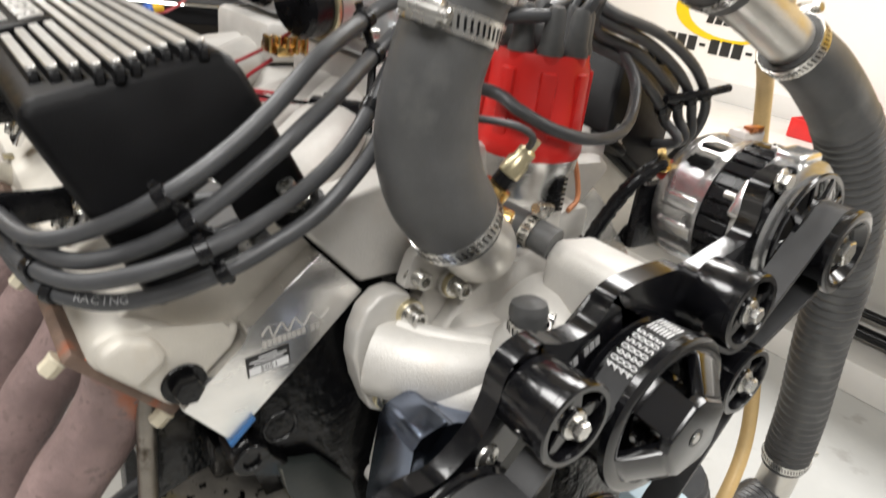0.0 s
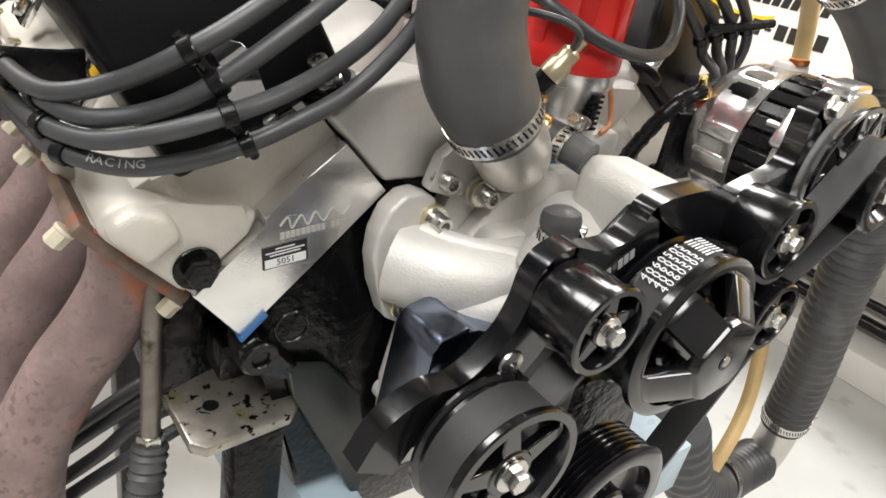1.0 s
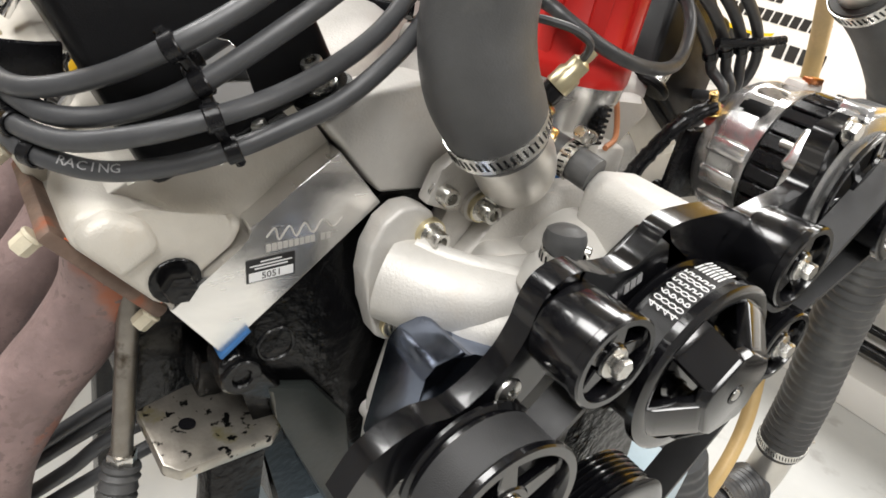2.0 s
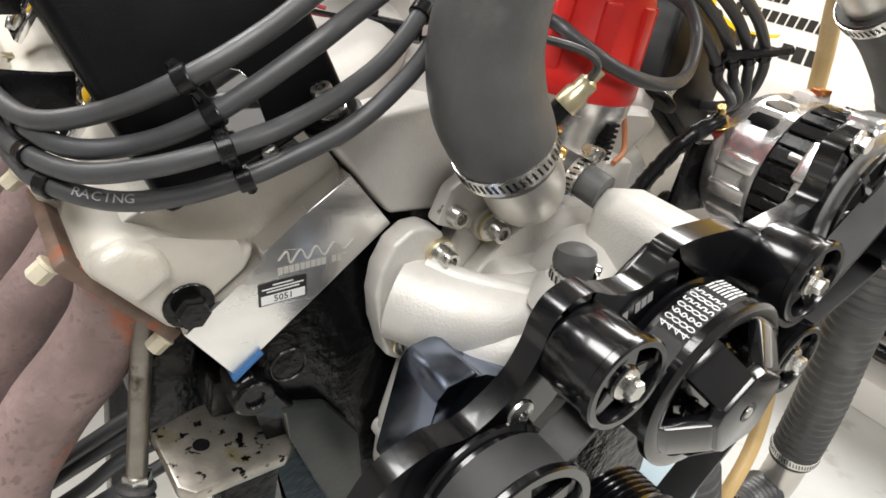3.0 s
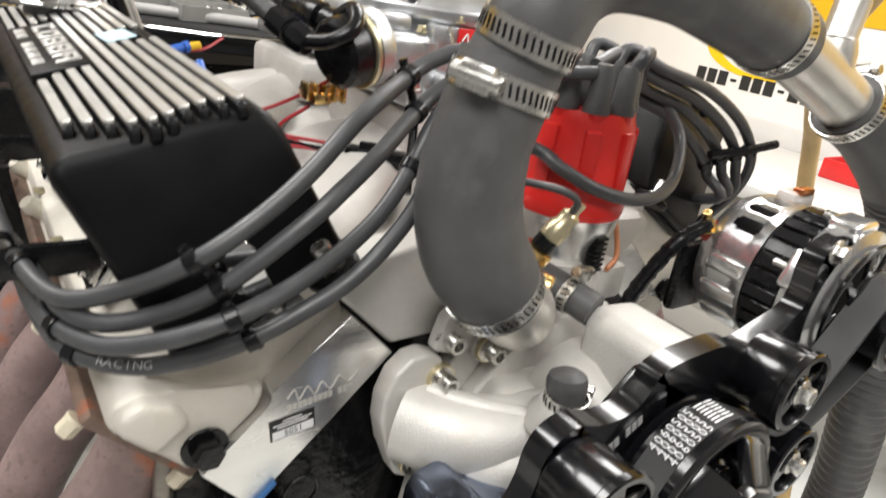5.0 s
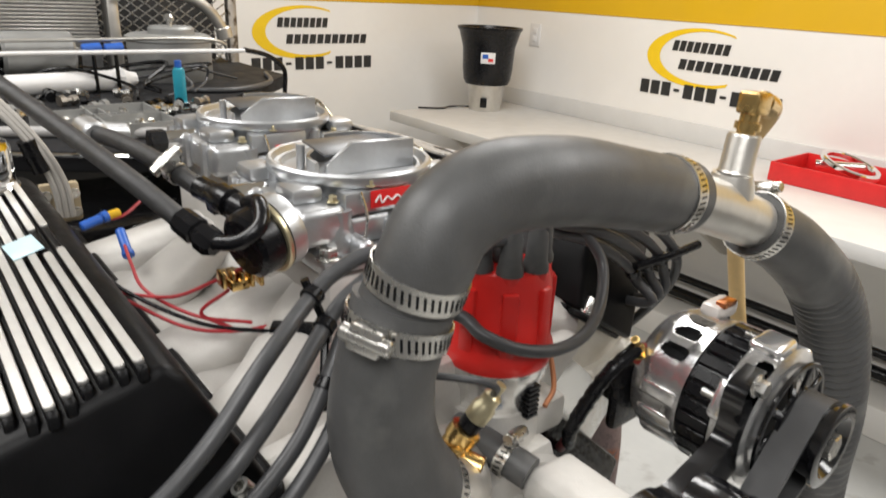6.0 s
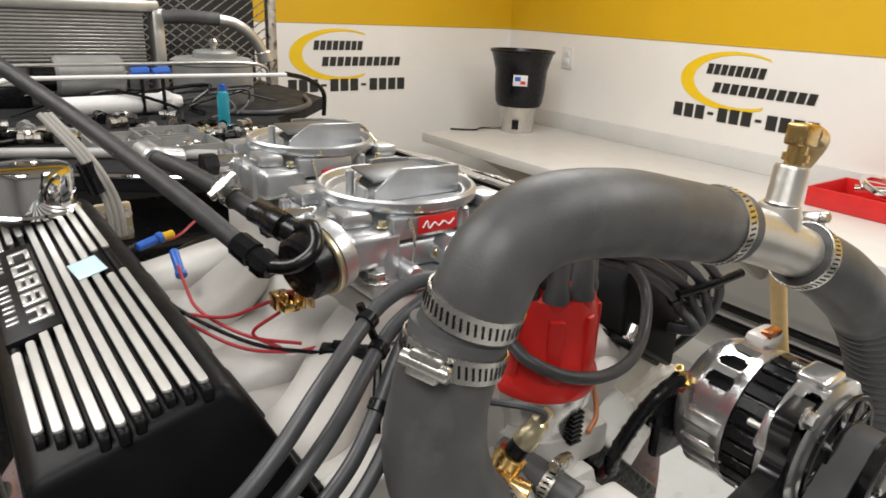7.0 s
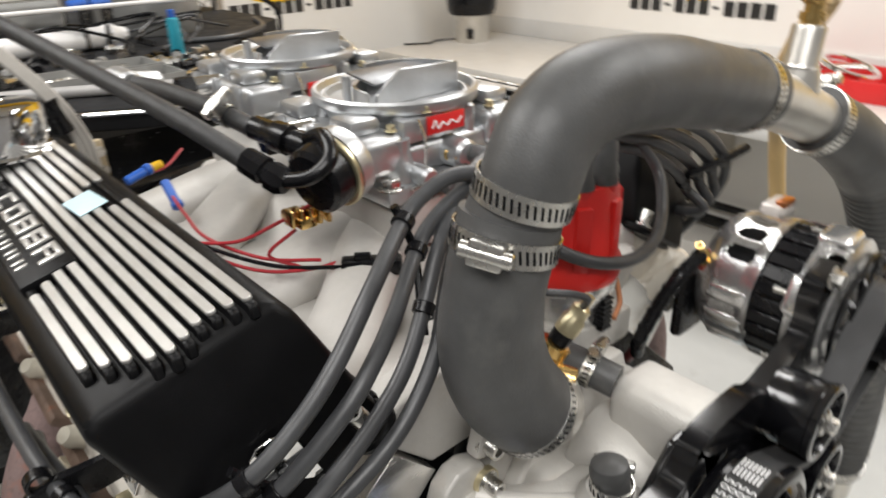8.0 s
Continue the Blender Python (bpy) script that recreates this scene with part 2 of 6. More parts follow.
def lettering(body, size, m, material, parent=None, name="lettering", label="", depth=0.0004, font_width=1.0):
    """Raised writing as a mesh, in the local xy plane of m."""
    cu = bpy.data.curves.new(name, "FONT")
    cu.body, cu.size, cu.extrude, cu.resolution_u = body, size, depth, 2
    cu.align_x, cu.align_y = "CENTER", "CENTER"
    ob = bpy.data.objects.new(name, cu)
    me = bpy.data.meshes.new_from_object(ob)
    bpy.data.objects.remove(ob)
    bm = bmesh.new()
    bm.from_mesh(me)
    bpy.data.meshes.remove(me)
    bm.transform(m @ Matrix.Diagonal((font_width, 1, 1, 1)))
    return part(name, bm, material, parent, label)


def char_bars(bm, count, w, h, m, skew=0.0, depth=0.0006, gaps=()):
    """A row of plain bars, one for a character."""
    for i in range(count):
        if i in gaps:
            continue
        x0 = i * w
        prism(bm, [(x0, 0), (x0 + w * 0.8, 0), (x0 + w * 0.8 + skew, h), (x0 + skew, h)], depth, m)
    return bm


def clamp_band(parent, a, b, r, w, screw_at=(0, 0, 1), screw=True, label="slotted steel worm-drive hose clamp"):
    """A hose clamp round the axis a to b: band, slots and screw housing."""
    m = along(a, b)
    loc = m.to_3x3().inverted() @ Vector(screw_at)
    m = m @ Matrix.Rotation(math.atan2(loc.y, loc.x), 4, "Z")
    ring_ob = part("hose_clamp", lathe(B(), [(r, -w / 2), (r + 0.001, -w / 2), (r + 0.001, w / 2), (r, w / 2)], m, 48), STEEL, parent, label)
    slots = B()
    n = int(r * 2 * math.pi / 0.0034)
    for i in range(n):
        box(slots, 0.0006, 0.0013, w * 0.55, m @ Matrix.Rotation(2 * math.pi * i / n, 4, "Z") @ T(r + 0.0009, 0, 0) @ Matrix.Rotation(0.25, 4, "X"))
    part("slot", slots, PLAST, ring_ob)["kind"] = "stuff"
    if screw:
        s = B()
        box(s, 0.009, 0.017, w * 1.05, m @ T(r + 0.005, 0, 0), 0.0015)
        cyl(s, 0.0042, 0.026, m @ T(r + 0.006, 0.013, 0) @ Matrix.Rotation(radians(90), 4, "X"), 14, 0.0008)
        part("clamp_screw", s, STEEL, ring_ob)
    return ring_ob

# ---- the room ----
XR, YB, ZC, XL, YF, Z0 = 2.578, 2.913, 2.70, -2.8, -2.6, -0.09
STRIPE = 1.330


def slab(name, label, x0, x1, y0, y1, z0, z1, material, cat="", kind="structure"):
    c = ((x0 + x1) / 2, (y0 + y1) / 2, (z0 + z1) / 2)
    return single(name, box(B(), x1 - x0, y1 - y0, z1 - z0, T(*c)), material, c, label, cat, "", kind)


floor = slab("floor", "pale grey painted concrete workshop floor", XL, XR, YF, YB, Z0 - 0.1, Z0, FLOORM)
# Ceiling, west and south walls are unseen; their greys tone down the reflections.
slab("ceiling", "unseen ceiling closing the room, grey to darken reflections", XL, XR, YF, YB, ZC, ZC + 0.1, CEIL)
wall_b = slab("wall_north", "cream painted wall with a yellow upper band", XL - 0.1, XR + 0.1, YB, YB + 0.12, Z0, ZC, CREAM)
wall_r = slab("wall_east", "cream painted wall with a yellow upper band", XR, XR + 0.12, YF, YB, Z0, ZC, CREAM)
slab("wall_west", "unseen plain wall closing the room, dark grey to deepen reflections", XL - 0.12, XL, YF, YB, Z0, ZC, DARKW)
slab("wall_south", "unseen plain wall closing the room, dark grey to deepen reflections", XL - 0.1, XR + 0.1, YF - 0.12, YF, Z0, ZC, DARKW)
part("painted_band", box(B(), XR - XL, 0.004, ZC - STRIPE - 0.004, T((XL + XR) / 2, YB - 0.002, (ZC + STRIPE) / 2)), YELLOW, wall_b, "yellow painted band")
part("painted_band", box(B(), 0.004, YB - YF - 0.01, ZC - STRIPE - 0.004, T(XR - 0.002, (YB + YF) / 2, (ZC + STRIPE) / 2)), YELLOW, wall_r, "yellow painted band")


def wall_logo(wall, m):
    """A yellow crescent with two lines of dark bars and a row of bars below it; local x along the wall, y up."""
    bm = B()
    n, out, inn = 28, [], []
    for i in range(n + 1):
        a = radians(57 + 246 * i / n)
        out.append((0.228 * math.cos(a) + 0.236, 0.107 * math.sin(a) + 0.152))
        inn.append((0.228 * math.cos(a) * 0.86 + 0.262, 0.107 * math.sin(a) * 0.88 + 0.154))
    o = bmesh.new()
    vo, vi = [o.verts.new((*p, 0.001)) for p in out], [o.verts.new((*p, 0.001)) for p in inn]
    for i in range(n):
        o.faces.new((vo[i], vo[i + 1], vi[i + 1], vi[i]))
    join(bm, o, m)
    part("crescent_decal", bm, LOGOY, wall, "yellow crescent decal")
    rows = B()
    char_bars(rows, 8, 0.0297, 0.038, m @ T(0.117, 0.172, 0), 0.006)
    char_bars(rows, 11, 0.0360, 0.038, m @ T(0.155, 0.106, 0), 0.006)
    part("decal_bars", rows, INK, wall, "two lines of dark slanted bars")
    rows = B()
    char_bars(rows, 12, 0.0487, 0.052, m, 0.0, gaps=(3, 7))
    for k in (3, 7):
        box(rows, 0.025, 0.010, 0.0012, m @ T(k * 0.0487 + 0.018, 0.026, 0))
    part("decal_bars", rows, INK, wall, "row of black bars")


K12 = Matrix.Diagonal((1.2, 1.2, 1, 1))
wall_logo(wall_b, Matrix(((1, 0, 0, 1.125), (0, 0, 1, YB - 0.003), (0, 1, 0, 0.998), (0, 0, 0, 1))) @ K12)
wall_logo(wall_r, Matrix(((0, 0, 1, XR - 0.003), (-1, 0, 0, 1.69), (0, 1, 0, 0.998), (0, 0, 0, 1))) @ K12)

# counter along the east wall, with cabinets below
CT = 0.809
counter = thing("counter", "long grey laminate worktop fixed along the wall", "counter", (2.2, 0.6, CT))
part("worktop", box(B(), 0.828, 4.73, 0.05, T(2.164, 0.265, CT - 0.025), 0.004), LAMIN, counter, "grey laminate worktop")
part("backsplash", box(B(), 0.015, 4.73, 0.09, T(XR - 0.0085, 0.265, CT + 0.045), 0.002), LAMIN, counter)
for k in range(4):
    cy = 2.45 - k * 1.35
    part("bracket_leg", prism(B(), [(XR - 0.01, CT - 0.05), (1.95, CT - 0.05), (1.95, CT - 0.09), (XR - 0.06, CT - 0.45), (XR - 0.01, CT - 0.45)], 0.03, front(0, cy, 0), 0.002), CABIN, counter, "taupe painted wall bracket")
ledge = single("wall_ledge", box(B(), 0.22, 5.0, 0.13, T(XR - 0.112, 0.4, Z0 + 0.065), 0.008), CREAM, (XR - 0.11, 0.4, Z0), "cream painted concrete ledge along the wall foot", "ledge", "", "structure")
for k, (dz, rr) in enumerate(((0.19, 0.026), (0.27, 0.018))):
    single("service_pipe", sweep(B(), [(XR - 0.06, 2.7, Z0 + dz), (XR - 0.06, 0.5, Z0 + dz), (XR - 0.06, -2.0, Z0 + dz)], rr, 14, 3), BLACK, (XR - 0.06, 0.5, Z0 + dz), "black service pipe under the worktop", "pipe", "service pipes")

# black funnel-shaped fan on a metal can, in the corner on the worktop
fx, fy = 2.26, 2.45
fan = thing("canister_blower", "black flared plastic blower standing on a silver metal can", "blower", (fx, fy, CT))
part("can", lathe(B(), [(0, 0), (0.072, 0), (0.075, 0.01), (0.085, 0.115), (0.088, 0.12), (0, 0.12)], T(fx, fy, CT) @ Matrix.Scale(1.18, 4), 32), ALU, fan, "silver metal can")
part("bell", lathe(B(), [(0, 0.12), (0.098, 0.12), (0.108, 0.14), (0.114, 0.19), (0.118, 0.28), (0.138, 0.35), (0.146, 0.358), (0.146, 0.368), (0.135, 0.368), (0.108, 0.29), (0.10, 0.2), (0, 0.2)], T(fx, fy, CT) @ Matrix.Scale(1.18, 4), 40), PLAST, fan, "black flared plastic bell")
dm = T(fx - 0.0955, fy - 0.1022, CT + 0.285) @ Matrix.Rotation(radians(-43), 4, "Z")
decal = part("decal", box(B(), 0.075, 0.004, 0.055, dm, 0.001), WHITE, fan, "faded white sticker with blue and red marks")
part("decal_mark", box(B(), 0.030, 0.001, 0.022, dm @ T(-0.014, -0.0026, 0.008)), BLUE, decal, "blue mark")
part("decal_mark", box(B(), 0.026, 0.001, 0.016, dm @ T(0.014, -0.0026, -0.010)), REDM, decal, "red mark")
part("switch", box(B(), 0.035, 0.012, 0.05, T(fx - 0.073, fy - 0.065, CT + 0.05) @ Matrix.Rotation(radians(-48), 4, "Z"), 0.003), PLAST, fan, "black switch")
single("power_cord", sweep(B(), [(fx - 0.05, fy + 0.06, CT + 0.012), (fx - 0.15, fy + 0.12, CT + 0.008), (fx - 0.22, fy + 0.10, CT + 0.006), (fx - 0.33, fy + 0.17, CT + 0.006)], 0.005, 8), PLAST, (fx, fy, CT), "black power cord lying on the worktop", "cord")
outlet = thing("wall_outlet", "white plastic wall outlet on the cream wall", "outlet", (XR - 0.004, 2.42, 1.204))
part("plate", box(B(), 0.006, 0.075, 0.118, T(XR - 0.004, 2.42, 1.204), 0.002), WHITE, outlet)
for dz in (-0.022, 0.022):
    part("socket", box(B(), 0.006, 0.032, 0.03, T(XR - 0.008, 2.42, 1.204 + dz), 0.003), WHITE, outlet)

# red tool tray with chrome parts on the worktop
tray = thing("tool_tray", "open red painted metal tray holding shiny parts on the worktop", "tray", (2.374, 0.52, CT))
bm = B()
box(bm, 0.30, 0.62, 0.008, T(2.374, 0.52, CT + 0.005))
for s in (-1, 1):
    box(bm, 0.008, 0.62, 0.07, T(2.374 + s * 0.15, 0.52, CT + 0.036), 0.002)
    box(bm, 0.30, 0.008, 0.07, T(2.374, 0.52 + s * 0.31, CT + 0.036), 0.002)
part("tray_body", bm, REDM, tray)
part("rim", ring(B(), 0.085, 0.105, 0.02, T(2.374, 0.62, CT + 0.075) @ Matrix.Rotation(0.3, 4, "X"), 40, 0.004), CHROME, tray, "chrome ring lying in the tray")
part("shaft", cyl(B(), 0.014, 0.16, along((2.33, 0.72, CT + 0.075), (2.41, 0.55, CT + 0.085)), 16, 0.002), CHROME, tray, "polished steel shaft")

# ---- engine block and front ----
HY = 0.47                                       # length of the heads
block = thing("engine_block", "black painted V8 engine block on a test stand", "engine block", (0, 0.25, 0.80))
prof = [(-0.085, 1.115), (-0.206, 1.003), (-0.165, 0.93), (-0.15, 0.84), (0.15, 0.84), (0.165, 0.93), (0.206, 1.003), (0.085, 1.115)]
part("block_casting", prism(B(), prof, HY - 0.01, front(0, HY, 0), 0.006), BLACK, block)
# core plug, boss and front plate
part("core_plug", ring(B(), 0.010, 0.0125, 0.0025, front(-0.170, 0.0005, 1.004), 24, 0.0008), BLACK, block)
part("mount_boss", ring(B(), 0.0055, 0.0120, 0.006, front(-0.1905, 0.0005, 0.9870), 28, 0.001), BLACK, block, "threaded mounting boss")
part("mount_lug", prism(B(), [(-0.2040, 0.9960), (-0.1921, 1.0040), (-0.1806, 0.9892), (-0.1557, 0.9640), (-0.1600, 0.9560), (-0.1789, 0.9670), (-0.2006, 0.9750)], 0.026, front(0, 0.0235, 0), 0.004, 3), BLACK, block, "black mounting lug")
part("front_plate", prism(B(), [(-0.174, 0.974), (-0.140, 0.965), (-0.112, 0.932), (-0.098, 0.87), (-0.098, 0.812), (-0.164, 0.945)], 0.010, front(0, 0.006, 0), 0.003), FRONTP, block, "dark grey-green front plate")
part("side_casting", prism(B(), [(-0.20, 1.0), (-0.232, 0.965), (-0.228, 0.885), (-0.15, 0.86), (-0.15, 0.98)], 0.36, front(0, 0.44, 0), 0.008), BLACK, block)
part("oil_pan", prism(B(), [(-0.13, 0.84), (-0.12, 0.72), (0.12, 0.72), (0.13, 0.84)], 0.40, front(0, 0.45, 0), 0.008), BLACK, block)

timing = thing("timing_cover", "bare aluminium timing cover on the black block front", "cover", (0, -0.03, 0.95))
prism_pts = [(-0.070, 1.10), (-0.084, 1.06), (-0.086, 1.0), (-0.096, 0.93), (-0.094, 0.90), (-0.08, 0.85), (0.08, 0.85), (0.095, 0.90), (0.088, 1.0), (0.085, 1.06), (0.07, 1.10)]
part("cover_plate", prism(B(), prism_pts, 0.014, front(0, 0.002, 0), 0.003), CASTW, timing)
part("cover_dome", prism(B(), [(x * 0.8, 0.965 + (z - 0.965) * 0.8) for x, z in prism_pts], 0.04, front(0, -0.01, 0), 0.006), CASTW, timing)
part("cover_leg", prism(B(), [(-0.0935, 1.000), (-0.0815, 0.998), (-0.0850, 0.9400), (-0.0870, 0.9200), (-0.0990, 0.9230), (-0.0990, 0.9470)], 0.012, front(0, -0.003, 0), 0.003, 3), CASTW, timing)
for bx, bz in ((-0.0925, 0.931),):
    b = part("bolt_boss", cyl(B(), 0.0080, 0.018, front(bx, 0.002, bz), 18, 0.002), CASTW, timing)
    part("bolt", socket_bolt(B(), 0.005, 0.007, front(bx, -0.016, bz)), STEEL, b)


# ---- heads ----
def bank(s, u, v):
    """Bank coordinates (along the deck from the outside in, and out from the deck) to x, z."""
    return s * (-0.202 + 0.7071 * (u - v)), 1.004 + 0.7071 * (u + v)


def bank_m(s, u, y, v):
    """Frame on a bank: local x along the deck inwards, local y along the engine, local z away from the deck."""
    x, z = bank(s, u, v)
    return Matrix(((s * 0.7071, 0, -s * 0.7071, x), (0, 1, 0, y), (0.7071, 0, 0.7071, z), (0, 0, 0, 1)))


def head(s):
    h = thing("cylinder_head", "as-cast aluminium cylinder head with a machined front face", "cylinder head", (s * -0.2, 0.23, 1.06), "cylinder heads")
    # main casting, set back behind the machined end face
    body = [bank(1, 0.001, 0), bank(1, 0.124, 0), bank(1, 0.1245, 0.076), (-0.152, 1.160), (-0.236, 1.106), bank(1, 0.038, 0.104), bank(1, 0.012, 0.108), bank(1, 0.001, 0.100)]
    part("casting", prism(B(), [(s * x, z) for x, z in body], HY - 0.016, front(0, HY, 0), 0.004, 3), CAST, h)
    face = [(0, 0), (0.1242, 0), (0.1246, 0.0455), (0.094, 0.0475), (0.068, 0.0480), (0.0625, 0.0487), (0.0585, 0.0435), (0.052, 0.0425), (0.004, 0.0455)]
    part("end_face", prism(B(), [bank(s, *p) for p in face], 0.017, front(0, 0.0170, 0), 0.0012), MACH, h, "bright machined end face")
    # cast shoulder over the exhaust port at the front corner
    knob = [(0.001, 0.045), (0.050, 0.0435), (0.064, 0.050), (0.054, 0.058), (0.042, 0.074), (0.036, 0.094), (0.030, 0.106), (0.012, 0.115), (0.001, 0.106)]
    part("front_corner", prism(B(), [bank(s, *p) for p in knob], 0.060, front(0, 0.064, 0), 0.0065, 4), CAST, h)
    part("port_swelling", prism(B(), [bank(s, *p) for p in [(0.002, 0.074), (0.028, 0.072), (0.034, 0.090), (0.026, 0.108), (0.010, 0.112), (0.002, 0.104)]], 0.012, front(0, 0.009, 0), 0.005, 3, 0.82), CAST, h)
    for k in range(4):
        y = 0.065 + k * 0.111
        part("exhaust_boss", box(B(), 0.018, 0.075, 0.058, bank_m(s, 0.000, y, 0.070), 0.008, 3), CAST, h)
    part("end_bolt", hexhead(B(), 0.0088, 0.012, front(bank(s, 0.0175, 0.054)[0], 0.005, bank(s, 0.0175, 0.054)[1]), 1.5), BLACK, h, "black flanged bolt")
    return h


heads = [head(1), head(-1)]
heads[1].location.y += 0.045          # the banks are staggered
hp = heads[0]
FX = Matrix(((1, 0, 0, 0), (0, 0, -1, 0), (0, 1, 0, 0), (0, 0, 0, 1)))   # local xy onto the front plane
# maker's script and model line become plain shapes; the number plate with its number
tilt = Matrix.Rotation(radians(7), 4, "Z")
script = B()
sx, sz = -0.182, 1.079
path = [(-0.021, 0.0, 0), (-0.016, 0.0045, 0), (-0.014, -0.003, 0), (-0.008, 0.004, 0), (-0.004, -0.003, 0), (0.001, 0.004, 0), (0.006, -0.003, 0), (0.012, 0.004, 0), (0.018, -0.002, 0), (0.024, 0.003, 0)]
fm = T(sx + 0.020, -0.0002, sz) @ FX @ tilt
sweep(script, [fm @ Vector(p) for p in path], 0.0005, 6, 5)
part("etched_script", script, CASTW, hp, "light etched flourish")
part("etched_bars", char_bars(B(), 12, 0.0032, 0.0042, T(sx, -0.0002, sz - 0.0115) @ FX @ tilt, 0, 0.0003, (9,)), CASTW, hp, "light etched bars")
pm = T(-0.1785, -0.0004, 1.0575) @ FX @ tilt
plate = part("number_plate", box(B(), 0.028, 0.0145, 0.0006, pm, 0.0002), INK, hp, "small black and silver number plate")
part("plate_field", box(B(), 0.0255, 0.0056, 0.0004, pm @ T(0, -0.0036, 0.0004)), INKW, plate)
bars = B()
for k, (w, dy) in enumerate(((0.012, 0.0055), (0.024, 0.0034), (0.019, 0.0015))):
    box(bars, w, 0.0008, 0.0002, pm @ T(0, dy, 0.0005))
part("plate_print", bars, INKW, plate)
lettering("5051", 0.0058, pm @ T(0, -0.0036, 0.0007), INK, plate, "plate_number", "black number", 0.0001)
part("gasket_edge", prism(B(), [bank(1, -0.002, -0.0016), bank(1, 0.020, -0.0012), bank(1, 0.020, 0.0004), bank(1, -0.002, 0.0004)], 0.02, front(0, 0.018, 0)), BLUEG, hp, "blue head gasket edge")

# ---- valve covers ----
def cover_top(x):
    return 1.2395 + (x + 0.203) * 0.256


def valve_cover(s):
    c = thing("valve_cover", "black wrinkle-painted valve cover with polished aluminium ribs", "valve cover", (s * -0.23, 0.25, 1.14), "valve covers")
    a0, a1 = (-0.240, 1.108), (-0.152, 1.164)
    sec = [a0, a1, (-0.184, 1.230), (-0.193, 1.2385), (-0.285, 1.2150), (-0.2905, 1.206)]
    o = bmesh.new()
    # front end leans back towards the top
    rows = []
    for y, lean in ((-0.004, 0.030), (0.455, -0.02)):
        rows.append([o.verts.new((s * x, y + lean * max(0, min(1, (z - a0[1] - 0.62 * (x - a0[0])) / 0.1)), z)) for x, z in sec])
    n = len(sec)
    o.faces.new(rows[0]), o.faces.new(rows[1][::-1])
    for i in range(n):
        o.faces.new((rows[0][i], rows[0][(i + 1) % n], rows[1][(i + 1) % n], rows[1][i]))
    bmesh.ops.bevel(o, geom=o.edges[:], offset=0.006, segments=3, profile=0.5, affect="EDGES")
    part("shell", o, WRINK, c, "black wrinkle-painted shell")
    fl = B()
    def rail(a, y, h):
        """On the sloping cover rail: a from the outer edge inwards, h above it."""
        c30, s30 = math.cos(radians(32.5)), math.sin(radians(32.5))
        return Matrix(((s * c30, 0, -s * s30, s * (-0.240 + c30 * a - s30 * h)), (0, 1, 0, y), (s30, 0, c30, 1.1065 + s30 * a + c30 * h), (0, 0, 0, 1)))
    box(fl, 0.104, 0.460, 0.007, rail(0.057, 0.237, 0.0), 0.003)
    cyl(fl, 0.016, 0.007, rail(0.093, -0.001, -0.0035), 28, 0.002)
    part("flange", fl, WRINK, c)
    for k in range(10):
        x = -0.277 + k * 0.00814
        y0 = (0.0548, 0.0472, 0.0402, 0.0316, 0.0279, 0.0309, 0.0350, 0.0360, 0.0327, 0.0290)[k]
        spans = [(y0, 0.148 + k * 0.008), (0.322 + k * 0.012, 0.455)] if k < 4 else ([(y0, 0.209), (0.262, 0.452)] if k > 7 else [(y0, 0.455)])
        z = cover_top(x)
        fin = B()
        prism(fin, [(y0 - 0.0025, z + 0.0015), (0.460, z + 0.0015), (0.460, z - 0.010), (y0 + 0.004, z - 0.010), (y0 - 0.0055, z - 0.0065), (y0 - 0.0045, z - 0.0015)], 0.0052, Matrix(((0, 0, 1, s * x - 0.0026), (1, 0, 0, 0), (0, 1, 0, 0), (0, 0, 0, 1))), 0.001, 1)
        part("fin", fin, WRINK, c)
        for p, q in spans:
            b = B()
            mid = (p + q) / 2
            poly = []
            for e, sg in ((q, 1), (p, -1)):
                for j in range(7):
                    a = math.pi * j / 6
                    poly.append((0.0026 * math.cos(a) * sg, (e - mid - 0.0026 * sg) + 0.0026 * math.sin(a) * sg))
            prism(b, poly, 0.0026, T(s * x, mid, z + 0.0012) @ Matrix.Rotation(radians(-14.4 * s), 4, "Y"), 0.0004, 1)
            part("rib", b, RIBW, c, "polished aluminium rib")
    # sunken panel with raised blocks where the lettering stands
    pt = Matrix(((s * 0.9686, 0, -0.2487 * s, s * -0.2645), (0, 1, 0, 0.245), (0.2487, 0, 0.9686, cover_top(-0.2645)), (0, 0, 0, 1)))
    panel = part("panel", box(B(), 0.034, 0.170, 0.009, pt @ T(0, 0, 0.0005), 0.002), WRINK, c, "black raised panel")
    for j in range(5):
        bm = B()
        yy = 0.066 - j * 0.029
        bt_ = pt @ T(0.0065, yy - 0.01, 0.0052)
        for e in (-1, 1):
            if not (j == 0 and e == -1):
                box(bm, 0.0150, 0.0052, 0.0025, bt_ @ T(0, e * 0.0085, 0), 0.0008)
            if not (j == 4 and e == -1):
                box(bm, 0.0036, 0.0200, 0.0025, bt_ @ T(e * 0.0057, 0, 0), 0.0008)
        if j > 1:
            box(bm, 0.0030, 0.0190, 0.0025, bt_, 0.0006)
        part("raised_block", bm, RIBW, panel, "polished raised block")
    for j in range(7):
        yy = 0.066 - j * 0.0195
        if j != 2:
            part("raised_block", box(box(B(), 0.0075, 0.0034, 0.0022, pt @ T(-0.0095, yy - 0.010, 0.0052), 0.0006), 0.0075, 0.0034, 0.0022, pt @ T(-0.0095, yy - 0.002, 0.0052), 0.0006), RIBW, panel, "small polished raised block")
    for uu, yy in ((0.093, -0.003),):
        part("cover_bolt", socket_bolt(B(), 0.0055, 0.016, rail(uu, yy, 0.003)), STEEL, c, "zinc socket-head bolt")
    return c


